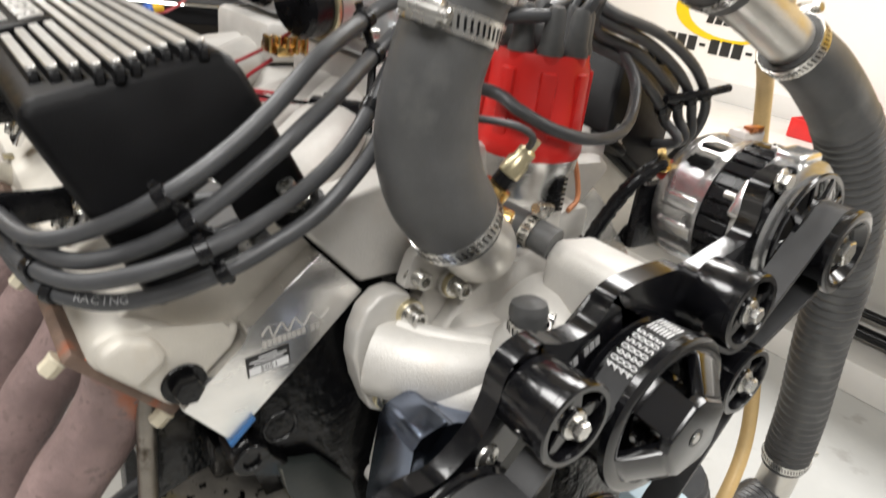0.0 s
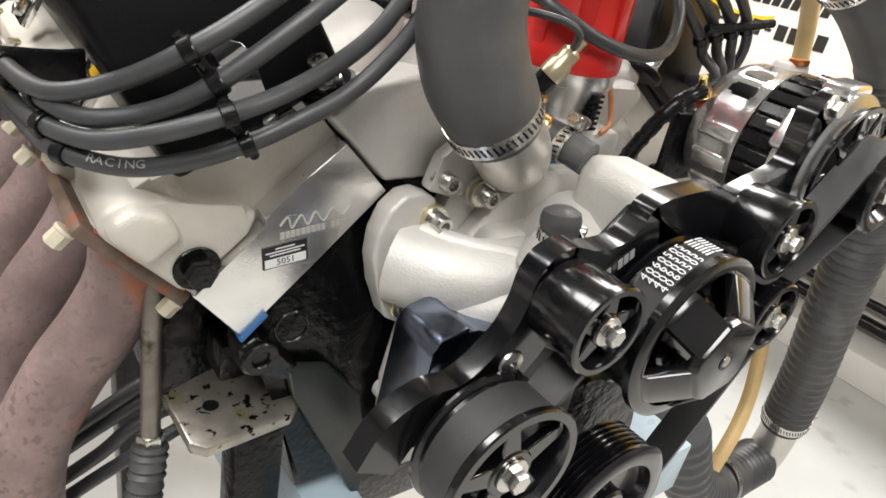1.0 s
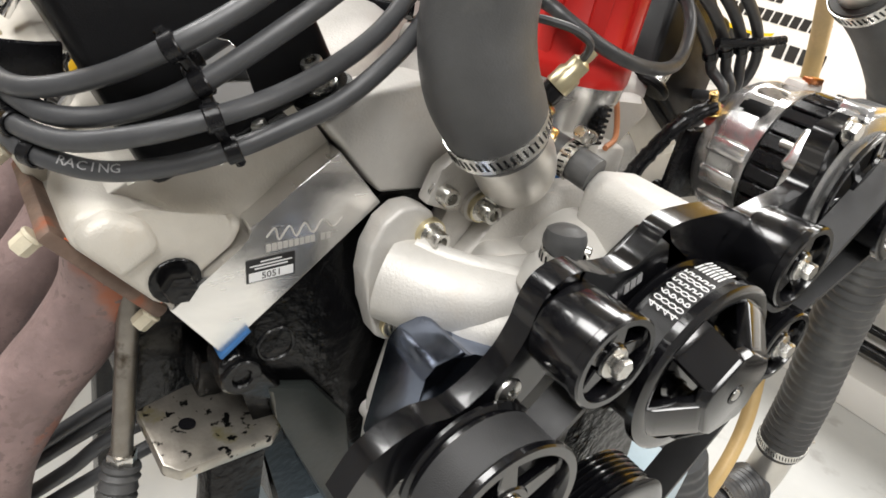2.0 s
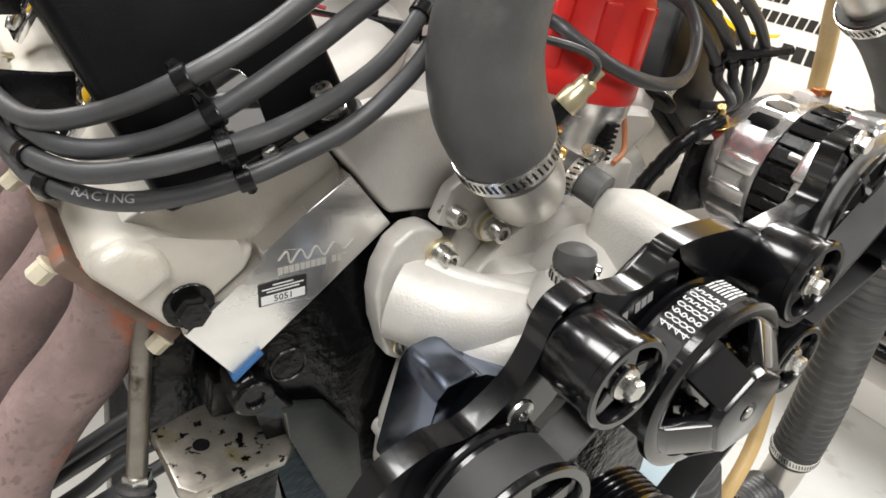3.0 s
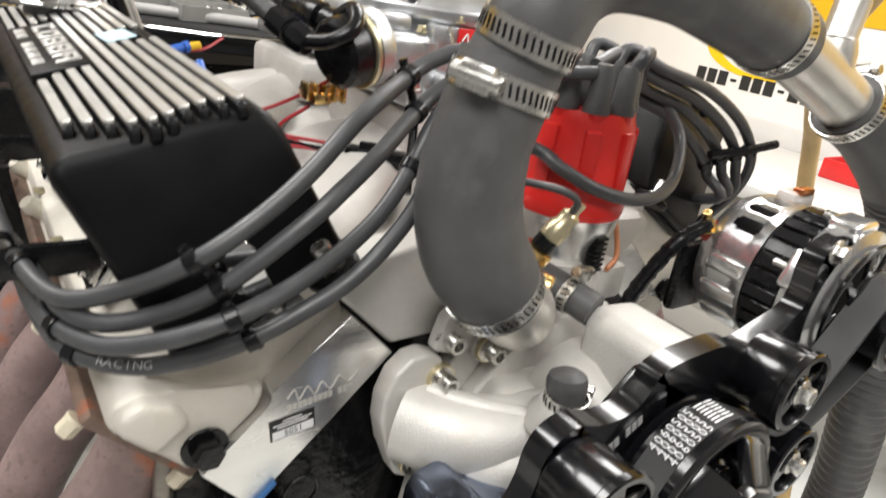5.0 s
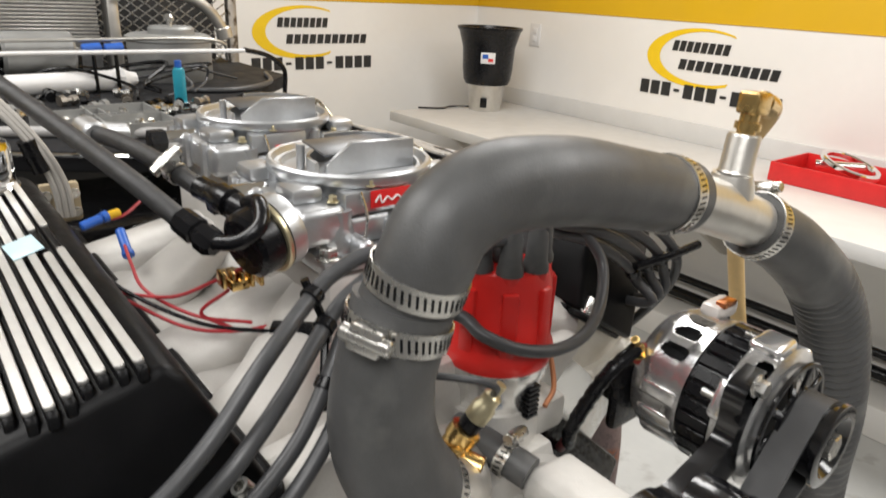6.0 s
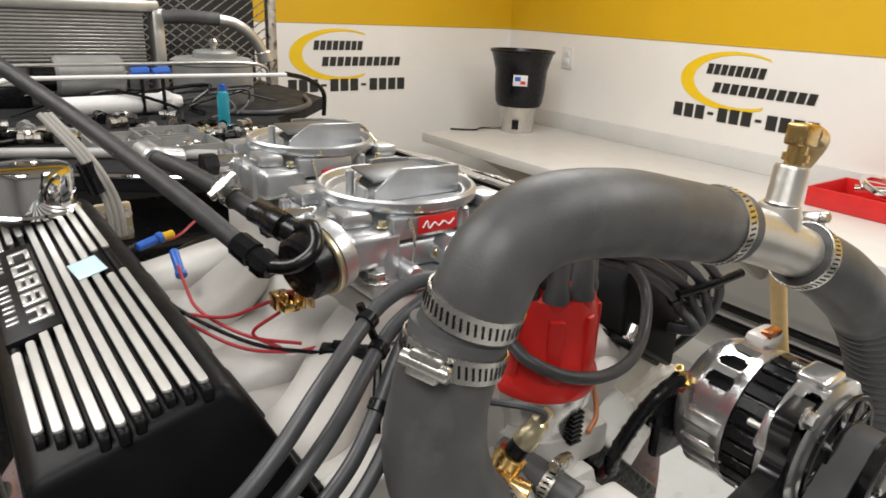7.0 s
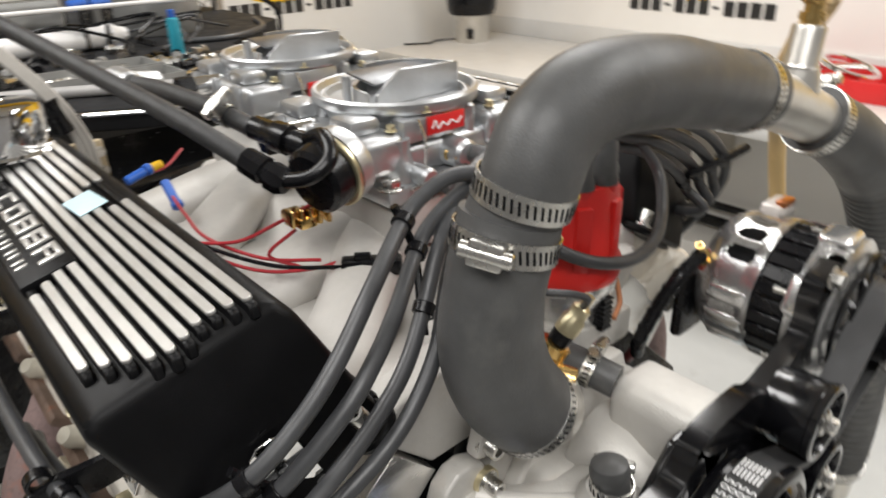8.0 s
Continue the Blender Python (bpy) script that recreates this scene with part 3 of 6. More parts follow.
covers = [valve_cover(1), valve_cover(-1)]
covers[1].location.y += 0.045
brm = T(-0.236, 0.405, 1.227)
breather = thing("breather_cap", "round chrome push-in breather cap on the valve cover", "breather cap", (-0.236, 0.405, 1.228))
part("grommet", lathe(B(), [(0, -0.004), (0.026, -0.004), (0.028, 0.004), (0.026, 0.012), (0, 0.012)], brm, 32), RUBBER, breather, "black rubber grommet")
part("cap", lathe(B(), [(0, 0.010), (0.034, 0.010), (0.0385, 0.011), (0.0385, 0.013), (0.0355, 0.015), (0.0355, 0.046), (0.033, 0.051), (0.027, 0.053), (0.010, 0.0535), (0.008, 0.052), (0, 0.052)], brm, 48), CHROME, breather, "chrome cap")
tp = Matrix(((0.9686, 0, -0.2487, -0.223), (0, 1, 0, 0.232), (0.2487, 0, 0.9686, cover_top(-0.223) + 0.0045), (0, 0, 0, 1)))
single("tape_piece", box(B(), 0.020, 0.034, 0.0008, tp @ Matrix.Rotation(0.08, 4, "Z"), 0.0002), mat("pale_blue_tape", (0.50, 0.68, 0.74), 0.35, 0.0, 0.2, 300, 0.1, 60), (-0.224, 0.258, 1.232), "piece of pale blue tape stuck on the ribs", "tape")

# ---- intake manifold ----
intake = thing("intake_manifold", "satin cast aluminium dual-quad intake manifold", "intake manifold", (0, 0.23, 1.12))
sec = [(-0.1150, 1.0965), (-0.1570, 1.1385), (-0.142, 1.152), (-0.075, 1.142), (-0.05, 1.172), (0.05, 1.172), (0.075, 1.142), (0.142, 1.152), (0.1570, 1.1385), (0.1150, 1.0965), (0.06, 1.092), (-0.06, 1.092)]
part("manifold_casting", prism(B(), sec, HY - 0.036, front(0, HY - 0.004, 0), 0.006), INTM, intake)
for s in (-1, 1):
    for k in range(4):
        y = 0.07 + k * 0.111
        yc = 0.185 if k < 2 else 0.372
        part("runner", join(B(), sweep(bmesh.new(), [(s * -0.158, y, 1.140), (s * -0.115, y * 0.85 + yc * 0.15, 1.156), (s * -0.07, y * 0.5 + yc * 0.5, 1.176), (s * -0.02, yc, 1.190)], 0.03, 18, 8, lambda f: 0.033 - 0.006 * f), T(0, 0, 1.15) @ Matrix.Diagonal((1, 1, 0.72, 1)) @ T(0, 0, -1.15)), INTM, intake, sharp=60)
for yc in (0.184, 0.374):
    part("carb_pad", box(B(), 0.115, 0.135, 0.04, T(0.008, yc, 1.195), 0.008), INTM, intake)
# front end with the thermostat pad and the distributor seat
part("front_end", prism(B(), [(-0.1150, 1.0965), (-0.1570, 1.1385), (-0.138, 1.154), (-0.10, 1.164), (-0.072, 1.160), (-0.064, 1.12), (-0.075, 1.097)], 0.03, front(0, 0.032, 0), 0.0035, 3), CASTW, intake)
part("distributor_seat", lathe(B(), [(0, 1.09), (0.04, 1.09), (0.038, 1.13), (0, 1.13)], T(0.045, 0.035, 0), 32), CASTW, intake)
part("front_rail", box(B(), 0.15, 0.03, 0.03, T(0.03, 0.02, 1.105), 0.006), CASTW, intake)

# ---- water neck and the big coolant hoses ----
neck = thing("water_neck", "polished cast aluminium thermostat housing", "thermostat housing", (-0.05, -0.02, 1.10))
bm = B()
prism(bm, [(-0.094, 1.096), (-0.088, 1.118), (-0.06, 1.14), (-0.02, 1.128), (-0.01, 1.108), (-0.03, 1.092), (-0.075, 1.09)], 0.012, front(0, -0.004, 0), 0.003)
part("flange", bm, CASTW, neck)
part("outlet", sweep(B(), [(-0.022, 0.010, 1.116), (-0.031, -0.012, 1.118), (-0.045, -0.029, 1.124), (-0.064, -0.042, 1.138), (-0.088, -0.049, 1.159)], 0.0255, 32, 8, lambda f: 0.0235 + 0.001 * math.sin(3.14 * f)), ALU, neck, "bright aluminium outlet")
part("neck_bolt", socket_bolt(B(), 0.0062, 0.013, front(-0.083, -0.012, 1.103)), STEEL, neck, "zinc socket-head bolt")
part("neck_bolt", socket_bolt(B(), 0.0062, 0.012, front(-0.016, -0.012, 1.118)), STEEL, neck)

hose_a = [(-0.0795, -0.0480, 1.1490), (-0.0915, -0.0492, 1.1630), (-0.1030, -0.0460, 1.1810), (-0.1092, -0.0425, 1.2067), (-0.1100, -0.0450, 1.2400), (-0.1005, -0.0465, 1.2785)]
lower = thing("coolant_hose", "thick black rubber coolant hose with steel clamps on the water neck", "hose", hose_a[0], "coolant hoses")
part("hose_wall", sweep(B(), hose_a, 0.0285, 36, 8, lambda f: 0.0255 + 0.0035 * math.sin(min(1.0, f * 1.25) * 3.14) ** 0.8 if f < 0.8 else 0.0255), RUBBER, lower)
clamp_band(lower, (-0.0865, -0.0489, 1.1565), (-0.0935, -0.0494, 1.1645), 0.0272, 0.0105, (1, 1, 0), False)
clamp_band(lower, (-0.1035, -0.046, 1.2665), (-0.1008, -0.0464, 1.2775), 0.0262, 0.012, (-0.9, -0.45, 0))
part("joiner", sweep(B(), [(-0.1025, -0.046, 1.270), (-0.098, -0.049, 1.284), (-0.0945, -0.053, 1.298)], 0.0235, 32, 4), RUBBER, lower, "black rubber joiner")
hose_b = [(-0.0965, -0.0505, 1.2860), (-0.0940, -0.0535, 1.2995), (-0.0815, -0.0530, 1.3175), (-0.0537, -0.0545, 1.3292), (-0.0069, -0.0600, 1.3279), (0.0430, -0.0610, 1.3173), (0.1080, -0.0590, 1.3020)]
upper = thing("elbow_hose", "smooth dark grey rubber elbow hose over the distributor", "hose", hose_b[0], "coolant hoses")
part("hose_wall", sweep(B(), hose_b, 0.0238, 36, 8), RUBBER, upper)
clamp_band(upper, (-0.0962, -0.0510, 1.2905), (-0.0938, -0.0533, 1.3020), 0.0242, 0.012, (1, 1, 0), False)
clamp_band(upper, (0.0900, -0.0595, 1.3062), (0.1020, -0.0592, 1.3034), 0.0242, 0.011, (0, 0.6, 0.5), False)
pipe = thing("steel_pipe", "dull welded aluminium pipe with a threaded port", "pipe", (0.16, -0.068, 1.28))
part("pipe_wall", sweep(B(), [(0.098, -0.0593, 1.3045), (0.160, -0.058, 1.285), (0.235, -0.060, 1.2575)], 0.0195, 28, 4), ALU, pipe)
px, py, pz = 0.172, -0.058, 1.281
part("weld_bung", lathe(B(), [(0, 0.012), (0.017, 0.012), (0.016, 0.020), (0.0135, 0.028), (0, 0.028)], T(px, py, pz), 24), ALU, pipe, "welded port")
part("coupler", lathe(B(), [(0, 0.028), (0.0125, 0.028), (0.0115, 0.030), (0.0115, 0.053), (0.0105, 0.055), (0, 0.055)], T(px, py, pz) @ Matrix.Rotation(radians(6), 4, "Y"), 12), ALU, pipe, "bare aluminium coupler")
part("brass_nipple", lathe(B(), [(0, 0.055), (0.0065, 0.055), (0.0065, 0.058), (0.0088, 0.058), (0.0088, 0.063), (0.0065, 0.063), (0.0065, 0.070), (0, 0.070)], T(px + 0.0005, py, pz) @ Matrix.Rotation(radians(6), 4, "Y"), 16), BRASS, pipe, "brass nipple")
part("brass_elbow", join(box(B(), 0.021, 0.015, 0.015, T(px + 0.010, py, pz + 0.0755) @ Matrix.Rotation(radians(4), 4, "Y"), 0.002), cyl(bmesh.new(), 0.008, 0.02, along((px + 0.02, py, pz + 0.0755), (px + 0.044, py + 0.004, pz + 0.069)), 16, 0.001)), BRASS, pipe, "brass elbow fitting")
hose_c = [(0.2150, -0.0595, 1.2645), (0.2640, -0.0720, 1.2390), (0.3190, -0.0850, 1.1930), (0.3719, -0.0900, 1.1240), (0.4198, -0.0900, 1.0349), (0.4596, -0.0840, 0.9350), (0.4976, -0.0827, 0.8222), (0.5241, -0.0780, 0.7274)]
down = thing("corrugated_hose", "black corrugated rubber coolant hose bending down beside the engine", "hose", hose_c[-1], "coolant hoses")
n_rib = 60
part("hose_wall", sweep(B(), hose_c, 0.027, 28, 34, lambda f: 0.0245 + (0.004 * min(1, f * 3) + 0.0012 * math.sin(f * n_rib * 6.283) * (1 if f > 0.25 else 0))), RUBBER, down)
clamp_band(down, (0.2220, -0.0600, 1.2615), (0.2320, -0.0625, 1.2565), 0.0252, 0.011, (0, 0.3, 1))
clamp_band(down, (0.5205, -0.079, 0.7405), (0.5238, -0.078, 0.7285), 0.0292, 0.013, (1, -0.4, 0))
low = thing("lower_pipe_hose", "grey ribbed hose joined to a steel pipe under the pulleys", "hose", (0.45, -0.05, 0.70), "coolant hoses")
part("pipe_wall", sweep(B(), [(0.522, -0.078, 0.735), (0.531, -0.076, 0.69), (0.522, -0.074, 0.658), (0.48, -0.072, 0.655)], 0.024, 24, 6), ALU, low, "steel pipe bend")
part("hose_wall", sweep(B(), [(0.515, -0.072, 0.656), (0.45, -0.072, 0.66), (0.37, -0.08, 0.68), (0.30, -0.08, 0.73), (0.25, -0.07, 0.82)], 0.03, 24, 24, lambda f: 0.030 + 0.0010 * math.sin(f * 150)), SILIC, low)
clamp_band(low, (0.40, -0.075, 0.672), (0.39, -0.076, 0.676), 0.032, 0.012, (0, 0, -1))
tan = thing("tan_tube", "tan rubber tube looping from the brass elbow to the floor", "tube", (0.33, -0.02, 1.3))
part("tube_wall", sweep(B(), [(px + 0.034, py + 0.003, pz + 0.072), (px + 0.054, py + 0.01, pz + 0.064), (px + 0.066, py + 0.03, pz + 0.030), (0.29, 0.0, 1.265), (0.36, 0.022, 1.21), (0.395, 0.027, 1.15), (0.425, 0.022, 1.07), (0.445, -0.002, 0.97), (0.44, -0.035, 0.87), (0.41, -0.065, 0.79), (0.36, -0.08, 0.72), (0.30, -0.08, 0.60)], 0.0085, 14, 8), TAN, tan)

# ---- distributor ----
DX, DY = 0.046, 0.034
dist = thing("distributor", "billet distributor with a red plastic cap", "distributor", (DX, DY, 1.13))
part("housing", lathe(B(), [(0, 0), (0.030, 0), (0.033, 0.010), (0.035, 0.036), (0.0405, 0.048), (0.0415, 0.058), (0, 0.058)], T(DX, DY, 1.108), 40), MACH, dist, "turned aluminium housing")
bm = B()
lathe(bm, [(0, 0), (0.0415, 0), (0.0425, 0.003), (0.0425, 0.012), (0.039, 0.018), (0.037, 0.066), (0.034, 0.074), (0, 0.074)], T(DX, DY, 1.166), 48)
part("cap", bm, RED, dist, "red plastic cap")
for k in range(8):
    bm = B()
    a = 2 * math.pi * k / 8 + 0.2
    cyl(bm, 0.0088, 0.024, T(DX + 0.0275 * math.cos(a), DY + 0.0275 * math.sin(a), 1.222), 16, 0.001)
    box(bm, 0.006, 0.012, 0.055, T(DX + 0.0375 * math.cos(a), DY + 0.0375 * math.sin(a), 1.202) @ Matrix.Rotation(a, 4, "Z"), 0.002)
    part("cap_tower", bm, RED, dist)
part("coil_boot", lathe(B(), [(0, 0), (0.010, 0), (0.010, 0.02), (0, 0.02)], T(DX, DY, 1.238), 16), RUBBER, dist)
ribbed = box(B(), 0.008, 0.008, 0.028, T(DX + 0.002, DY - 0.037, 1.141), 0.001)
conn = part("connector", ribbed, PLAST, dist, "ribbed black connector")
for k in range(7):
    part("connector_rib", box(B(), 0.011, 0.010, 0.0020, T(DX + 0.002, DY - 0.0375, 1.129 + k * 0.0040)), PLAST, conn)
part("lead", sweep(B(), [(DX + 0.030, DY - 0.03, 1.12), (DX + 0.05, DY - 0.02, 1.128), (DX + 0.06, DY + 0.005, 1.16), (DX + 0.05, DY + 0.03, 1.19)], 0.0022, 8), mat("copper_wire_sheath", (0.45, 0.18, 0.08), 0.4, 0.2), dist, "copper-coloured lead")

# ---- spark plug wires ----
boots = []
for k in range(8):
    a = 2 * math.pi * k / 8 + 0.2
    boots.append((DX + 0.0275 * math.cos(a), DY + 0.0275 * math.sin(a)))


def plug_wire(pts, boot=None, label="thick grey-black silicone spark plug wire"):
    w = thing("spark_plug_wire", label, "spark plug wire", pts[0], "spark plug wires")
    part("cable", sweep(B(), pts, 0.0047, 14, 8), SILIC, w)
    if boot:
        part("boot", lathe(B(), [(0, 0), (0.0095, 0), (0.0095, 0.004), (0.008, 0.008), (0.0072, 0.026), (0.0052, 0.032), (0, 0.032)], T(boot[0], boot[1], 1.240), 18), RUBBER, w, "black rubber boot")
    return w


WA = [
    [(-0.0443, 0.0186, 1.2711), (-0.0732, 0.0247, 1.2726), (-0.0943, 0.0262, 1.2662), (-0.1135, 0.0213, 1.2572), (-0.1538, -0.0030, 1.2410), (-0.1846, -0.0137, 1.2165), (-0.2103, -0.0170, 1.1967), (-0.2380, -0.0134, 1.1771), (-0.2624, 0.0080, 1.1566), (-0.2876, 0.0298, 1.1450), (-0.3005, 0.0733, 1.1449), (-0.306, 0.13, 1.146), (-0.308, 0.24, 1.140), (-0.304, 0.33, 1.130), (-0.290, 0.42, 1.09)],
    [(-0.0294, 0.0228, 1.2733), (-0.0610, 0.0247, 1.2630), (-0.0875, 0.0255, 1.2496), (-0.1074, 0.0185, 1.2381), (-0.1427, -0.0055, 1.2221), (-0.1677, -0.0190, 1.2101), (-0.1900, -0.0235, 1.1945), (-0.2266, -0.0165, 1.1635), (-0.2514, 0.0000, 1.1448), (-0.2760, 0.0150, 1.1374), (-0.2903, 0.0436, 1.1387), (-0.298, 0.11, 1.134), (-0.302, 0.20, 1.11)],
    [(-0.0350, 0.0394, 1.2677), (-0.0672, 0.0279, 1.2558), (-0.0961, 0.0134, 1.2360), (-0.1165, 0.0030, 1.2111), (-0.1400, -0.0089, 1.1902), (-0.1665, -0.0165, 1.1738), (-0.1964, -0.0226, 1.1605), (-0.2250, -0.0268, 1.1520), (-0.2510, -0.0168, 1.1406), (-0.2744, 0.0049, 1.1300), (-0.2902, 0.0351, 1.1271), (-0.297, 0.075, 1.124), (-0.301, 0.13, 1.122), (-0.297, 0.20, 1.10)],
    [(-0.0345, 0.0416, 1.2568), (-0.0666, 0.0232, 1.2430), (-0.0934, 0.0080, 1.2201), (-0.1181, -0.0103, 1.1948), (-0.1423, -0.0205, 1.1758), (-0.1646, -0.0235, 1.1592), (-0.1899, -0.0233, 1.1462), (-0.2127, -0.0200, 1.1349), (-0.2386, -0.0105, 1.1234), (-0.2630, 0.0031, 1.1168), (-0.2847, 0.0229, 1.1178), (-0.293, 0.050, 1.118), (-0.298, 0.10, 1.116), (-0.295, 0.16, 1.09)],
]
wires = [plug_wire([(boots[i][0], boots[i][1], 1.266)] + pts, boots[i]) for pts, i in zip(WA, (3, 4, 2, 5))]
# separators clipped across the wires
for mid, count in ((7, 4), (3, 3), (10, 4)):
    sep = thing("wire_separator", "black plastic separator clipped across the spark plug wires", "wire separator", WA[1][mid], "wire separators")
    pts = [Vector(w[mid]) for w in WA[:count]]
    path = [pts[0] + (pts[0] - pts[1]) * 0.5] + pts + [pts[-1] + (pts[-1] - pts[-2]) * 0.5]
    off = Vector((0.001, 0.0035, -0.001))
    part("bar", sweep(B(), [p + off for p in path], 0.0026, 8, 4), PLAST, sep)
    for q, w in zip(pts, WA):
        t = (Vector(w[mid + 1]) - Vector(w[mid - 1])).normalized()
        part("loop", ring(B(), 0.0046, 0.0064, 0.007, along(q - t * 0.0035, q + t), 18, 0.0006), PLAST, sep)
cable_path = smooth_path(WA[3], 24)
start = min(range(len(cable_path)), key=lambda i: (cable_path[i] - Vector((-0.252, -0.004, 1.1195))).length)
run, letters = 0.0, list("GNICAR")
for i in range(start, len(cable_path) - 1):
    run += (cable_path[i + 1] - cable_path[i]).length
    if letters and run > 0.0046 * (7 - len(letters)):
        tx = (cable_path[i] - cable_path[i + 1]).normalized()
        tn = Vector((-0.25, -0.75, 0.60))
        tn = (tn - tx * tn.dot(tx)).normalized()
        ty = tn.cross(tx)
        tc = cable_path[i] + tn * 0.00475
        lettering(letters.pop(0), 0.0058, Matrix(((tx.x, ty.x, tn.x, tc.x), (tx.y, ty.y, tn.y, tc.y), (tx.z, ty.z, tn.z, tc.z), (0, 0, 0, 1))), FAINT, wires[3], "printed_letter", "pale printed letter", 0.0001, 1.15)
for k, i in enumerate((0, 1, 7, 6)):
    o = k * 0.013
    plug_wire([(boots[i][0], boots[i][1], 1.266), (boots[i][0] + 0.012, boots[i][1], 1.280), (0.115 - o * 0.3, 0.03 + o * 0.4, 1.268 - o * 0.5), (0.175 - o * 0.6, 0.025 + o * 0.4, 1.254 - o * 0.6), (0.232 - o, 0.022 + o * 0.4, 1.226 - o * 0.5), (0.266 - o, 0.024 + o * 0.4, 1.19 - o * 0.3), (0.275 - o, 0.04 + o * 0.3, 1.15), (0.262, 0.07 + 0.111 * k, 1.10)], boots[i])
sep = thing("wire_separator", "black plastic separator clipped across the spark plug wires", "wire separator", (0.24, 0.03, 1.205), "wire separators")
part("bar", sweep(B(), [(0.276, 0.012, 1.212), (0.245, 0.018, 1.206), (0.205, 0.028, 1.20)], 0.004, 8, 4), PLAST, sep)
for k in range(4):
    part("loop", ring(B(), 0.0046, 0.0066, 0.008, along((0.254 - k * 0.013, 0.023 + k * 0.005, 1.207 - k * 0.005), (0.262 - k * 0.013, 0.024 + k * 0.005, 1.197 - k * 0.005)), 18, 0.0006), PLAST, sep)
bkt = thing("coil_bracket", "black steel coil bracket behind the alternator", "bracket", (0.15, 0.06, 1.12))
part("plate", prism(B(), [(0.146, 1.105), (0.142, 1.140), (0.150, 1.158), (0.168, 1.150), (0.170, 1.11)], 0.012, front(0, 0.085, 0), 0.003), BLACK, bkt)
part("bolt", hexhead(B(), 0.007, 0.008, front(0.155, 0.072, 1.142)), STEEL, bkt, "bright bolt")
coil = plug_wire([(-0.060, 0.058, 1.222), (-0.0019, 0.030, 1.2113), (0.0040, 0.0050, 1.2039), (0.0244, -0.0098, 1.1935), (0.0565, -0.0163, 1.186), (0.0957, -0.0105, 1.1850), (0.1332, 0.0073, 1.1932), (0.1540, 0.0265, 1.2161), (0.143, 0.0411, 1.2401), (0.1191, 0.051, 1.2588), (0.085, 0.045, 1.276), (DX, DY, 1.268)], None, "thick black coil wire looping round the distributor")

# black loom brackets bolted along the outer edge of the valve cover
for by_ in (0.088, 0.300):
    wb = thing("loom_bracket", "black steel wire loom bracket bolted beside the valve cover", "bracket", (-0.262, by_, 1.12), "loom brackets")
    arm = [(-0.322, 0.000), (-0.316, 0.009), (-0.300, 0.013), (-0.282, 0.010), (-0.262, 0.013), (-0.262, -0.006), (-0.284, -0.008), (-0.302, -0.005), (-0.316, -0.008)]
    part("arm", prism(B(), [(x, z + 1.138) for x, z in arm], 0.005, front(0, by_, 0), 0.0015), PLAST, wb)
    part("foot", box(B(), 0.006, 0.034, 0.030, T(-0.259, by_ + 0.016, 1.124) @ Matrix.Rotation(radians(28), 4, "Y"), 0.001), CHROME, wb, "bright folded foot")
    part("clip", box(B(), 0.004, 0.016, 0.014, T(-0.264, by_ + 0.006, 1.128) @ Matrix.Rotation(radians(28), 4, "Y"), 0.001), STEEL, wb, "bright steel clip")
    part("bolt", socket_bolt(B(), 0.005, 0.008, along((-0.262, by_ + 0.024, 1.118), (-0.275, by_ + 0.024, 1.122))), STEEL, wb)
    for dx in (-0.308, -0.296):
        part("wire_guide", ring(B(), 0.0048, 0.0072, 0.008, along((dx, by_ - 0.004, 1.150 if dx < -0.3 else 1.134), (dx, by_ + 0.01, 1.150 if dx < -0.3 else 1.134)), 18, 0.0006), PLAST, wb)

# polished stand in front of the valve cover that carries the wires
ls = thing("loom_stand", "polished steel wire loom stand at the front of the valve cover", "bracket", (-0.205, 0.004, 1.135))
lm = T(-0.2125, 0.0035, 1.1590) @ Matrix.Rotation(radians(-12), 4, "Z") @ Matrix.Rotation(radians(-24), 4, "Y") @ UP
part("plate", prism(B(), [(-0.0135, -0.020), (0.0135, -0.020), (0.0135, 0.010), (0.0105, 0.016), (0.0045, 0.0195), (-0.0045, 0.0195), (-0.0105, 0.016), (-0.0135, 0.010)], 0.0018, lm, 0.0005, 1), CHROME, ls, "mirror-bright rounded plate")
part("foot", box(B(), 0.040, 0.014, 0.0018, T(-0.1975, -0.0040, 1.1345) @ Matrix.Rotation(radians(-32), 4, "Y"), 0.0006), POLI, ls, "bright flat foot")
part("bolt", hexhead(B(), 0.004, 0.005, T(-0.1930, -0.0045, 1.1380) @ Matrix.Rotation(radians(-32), 4, "Y")), STEEL, ls)

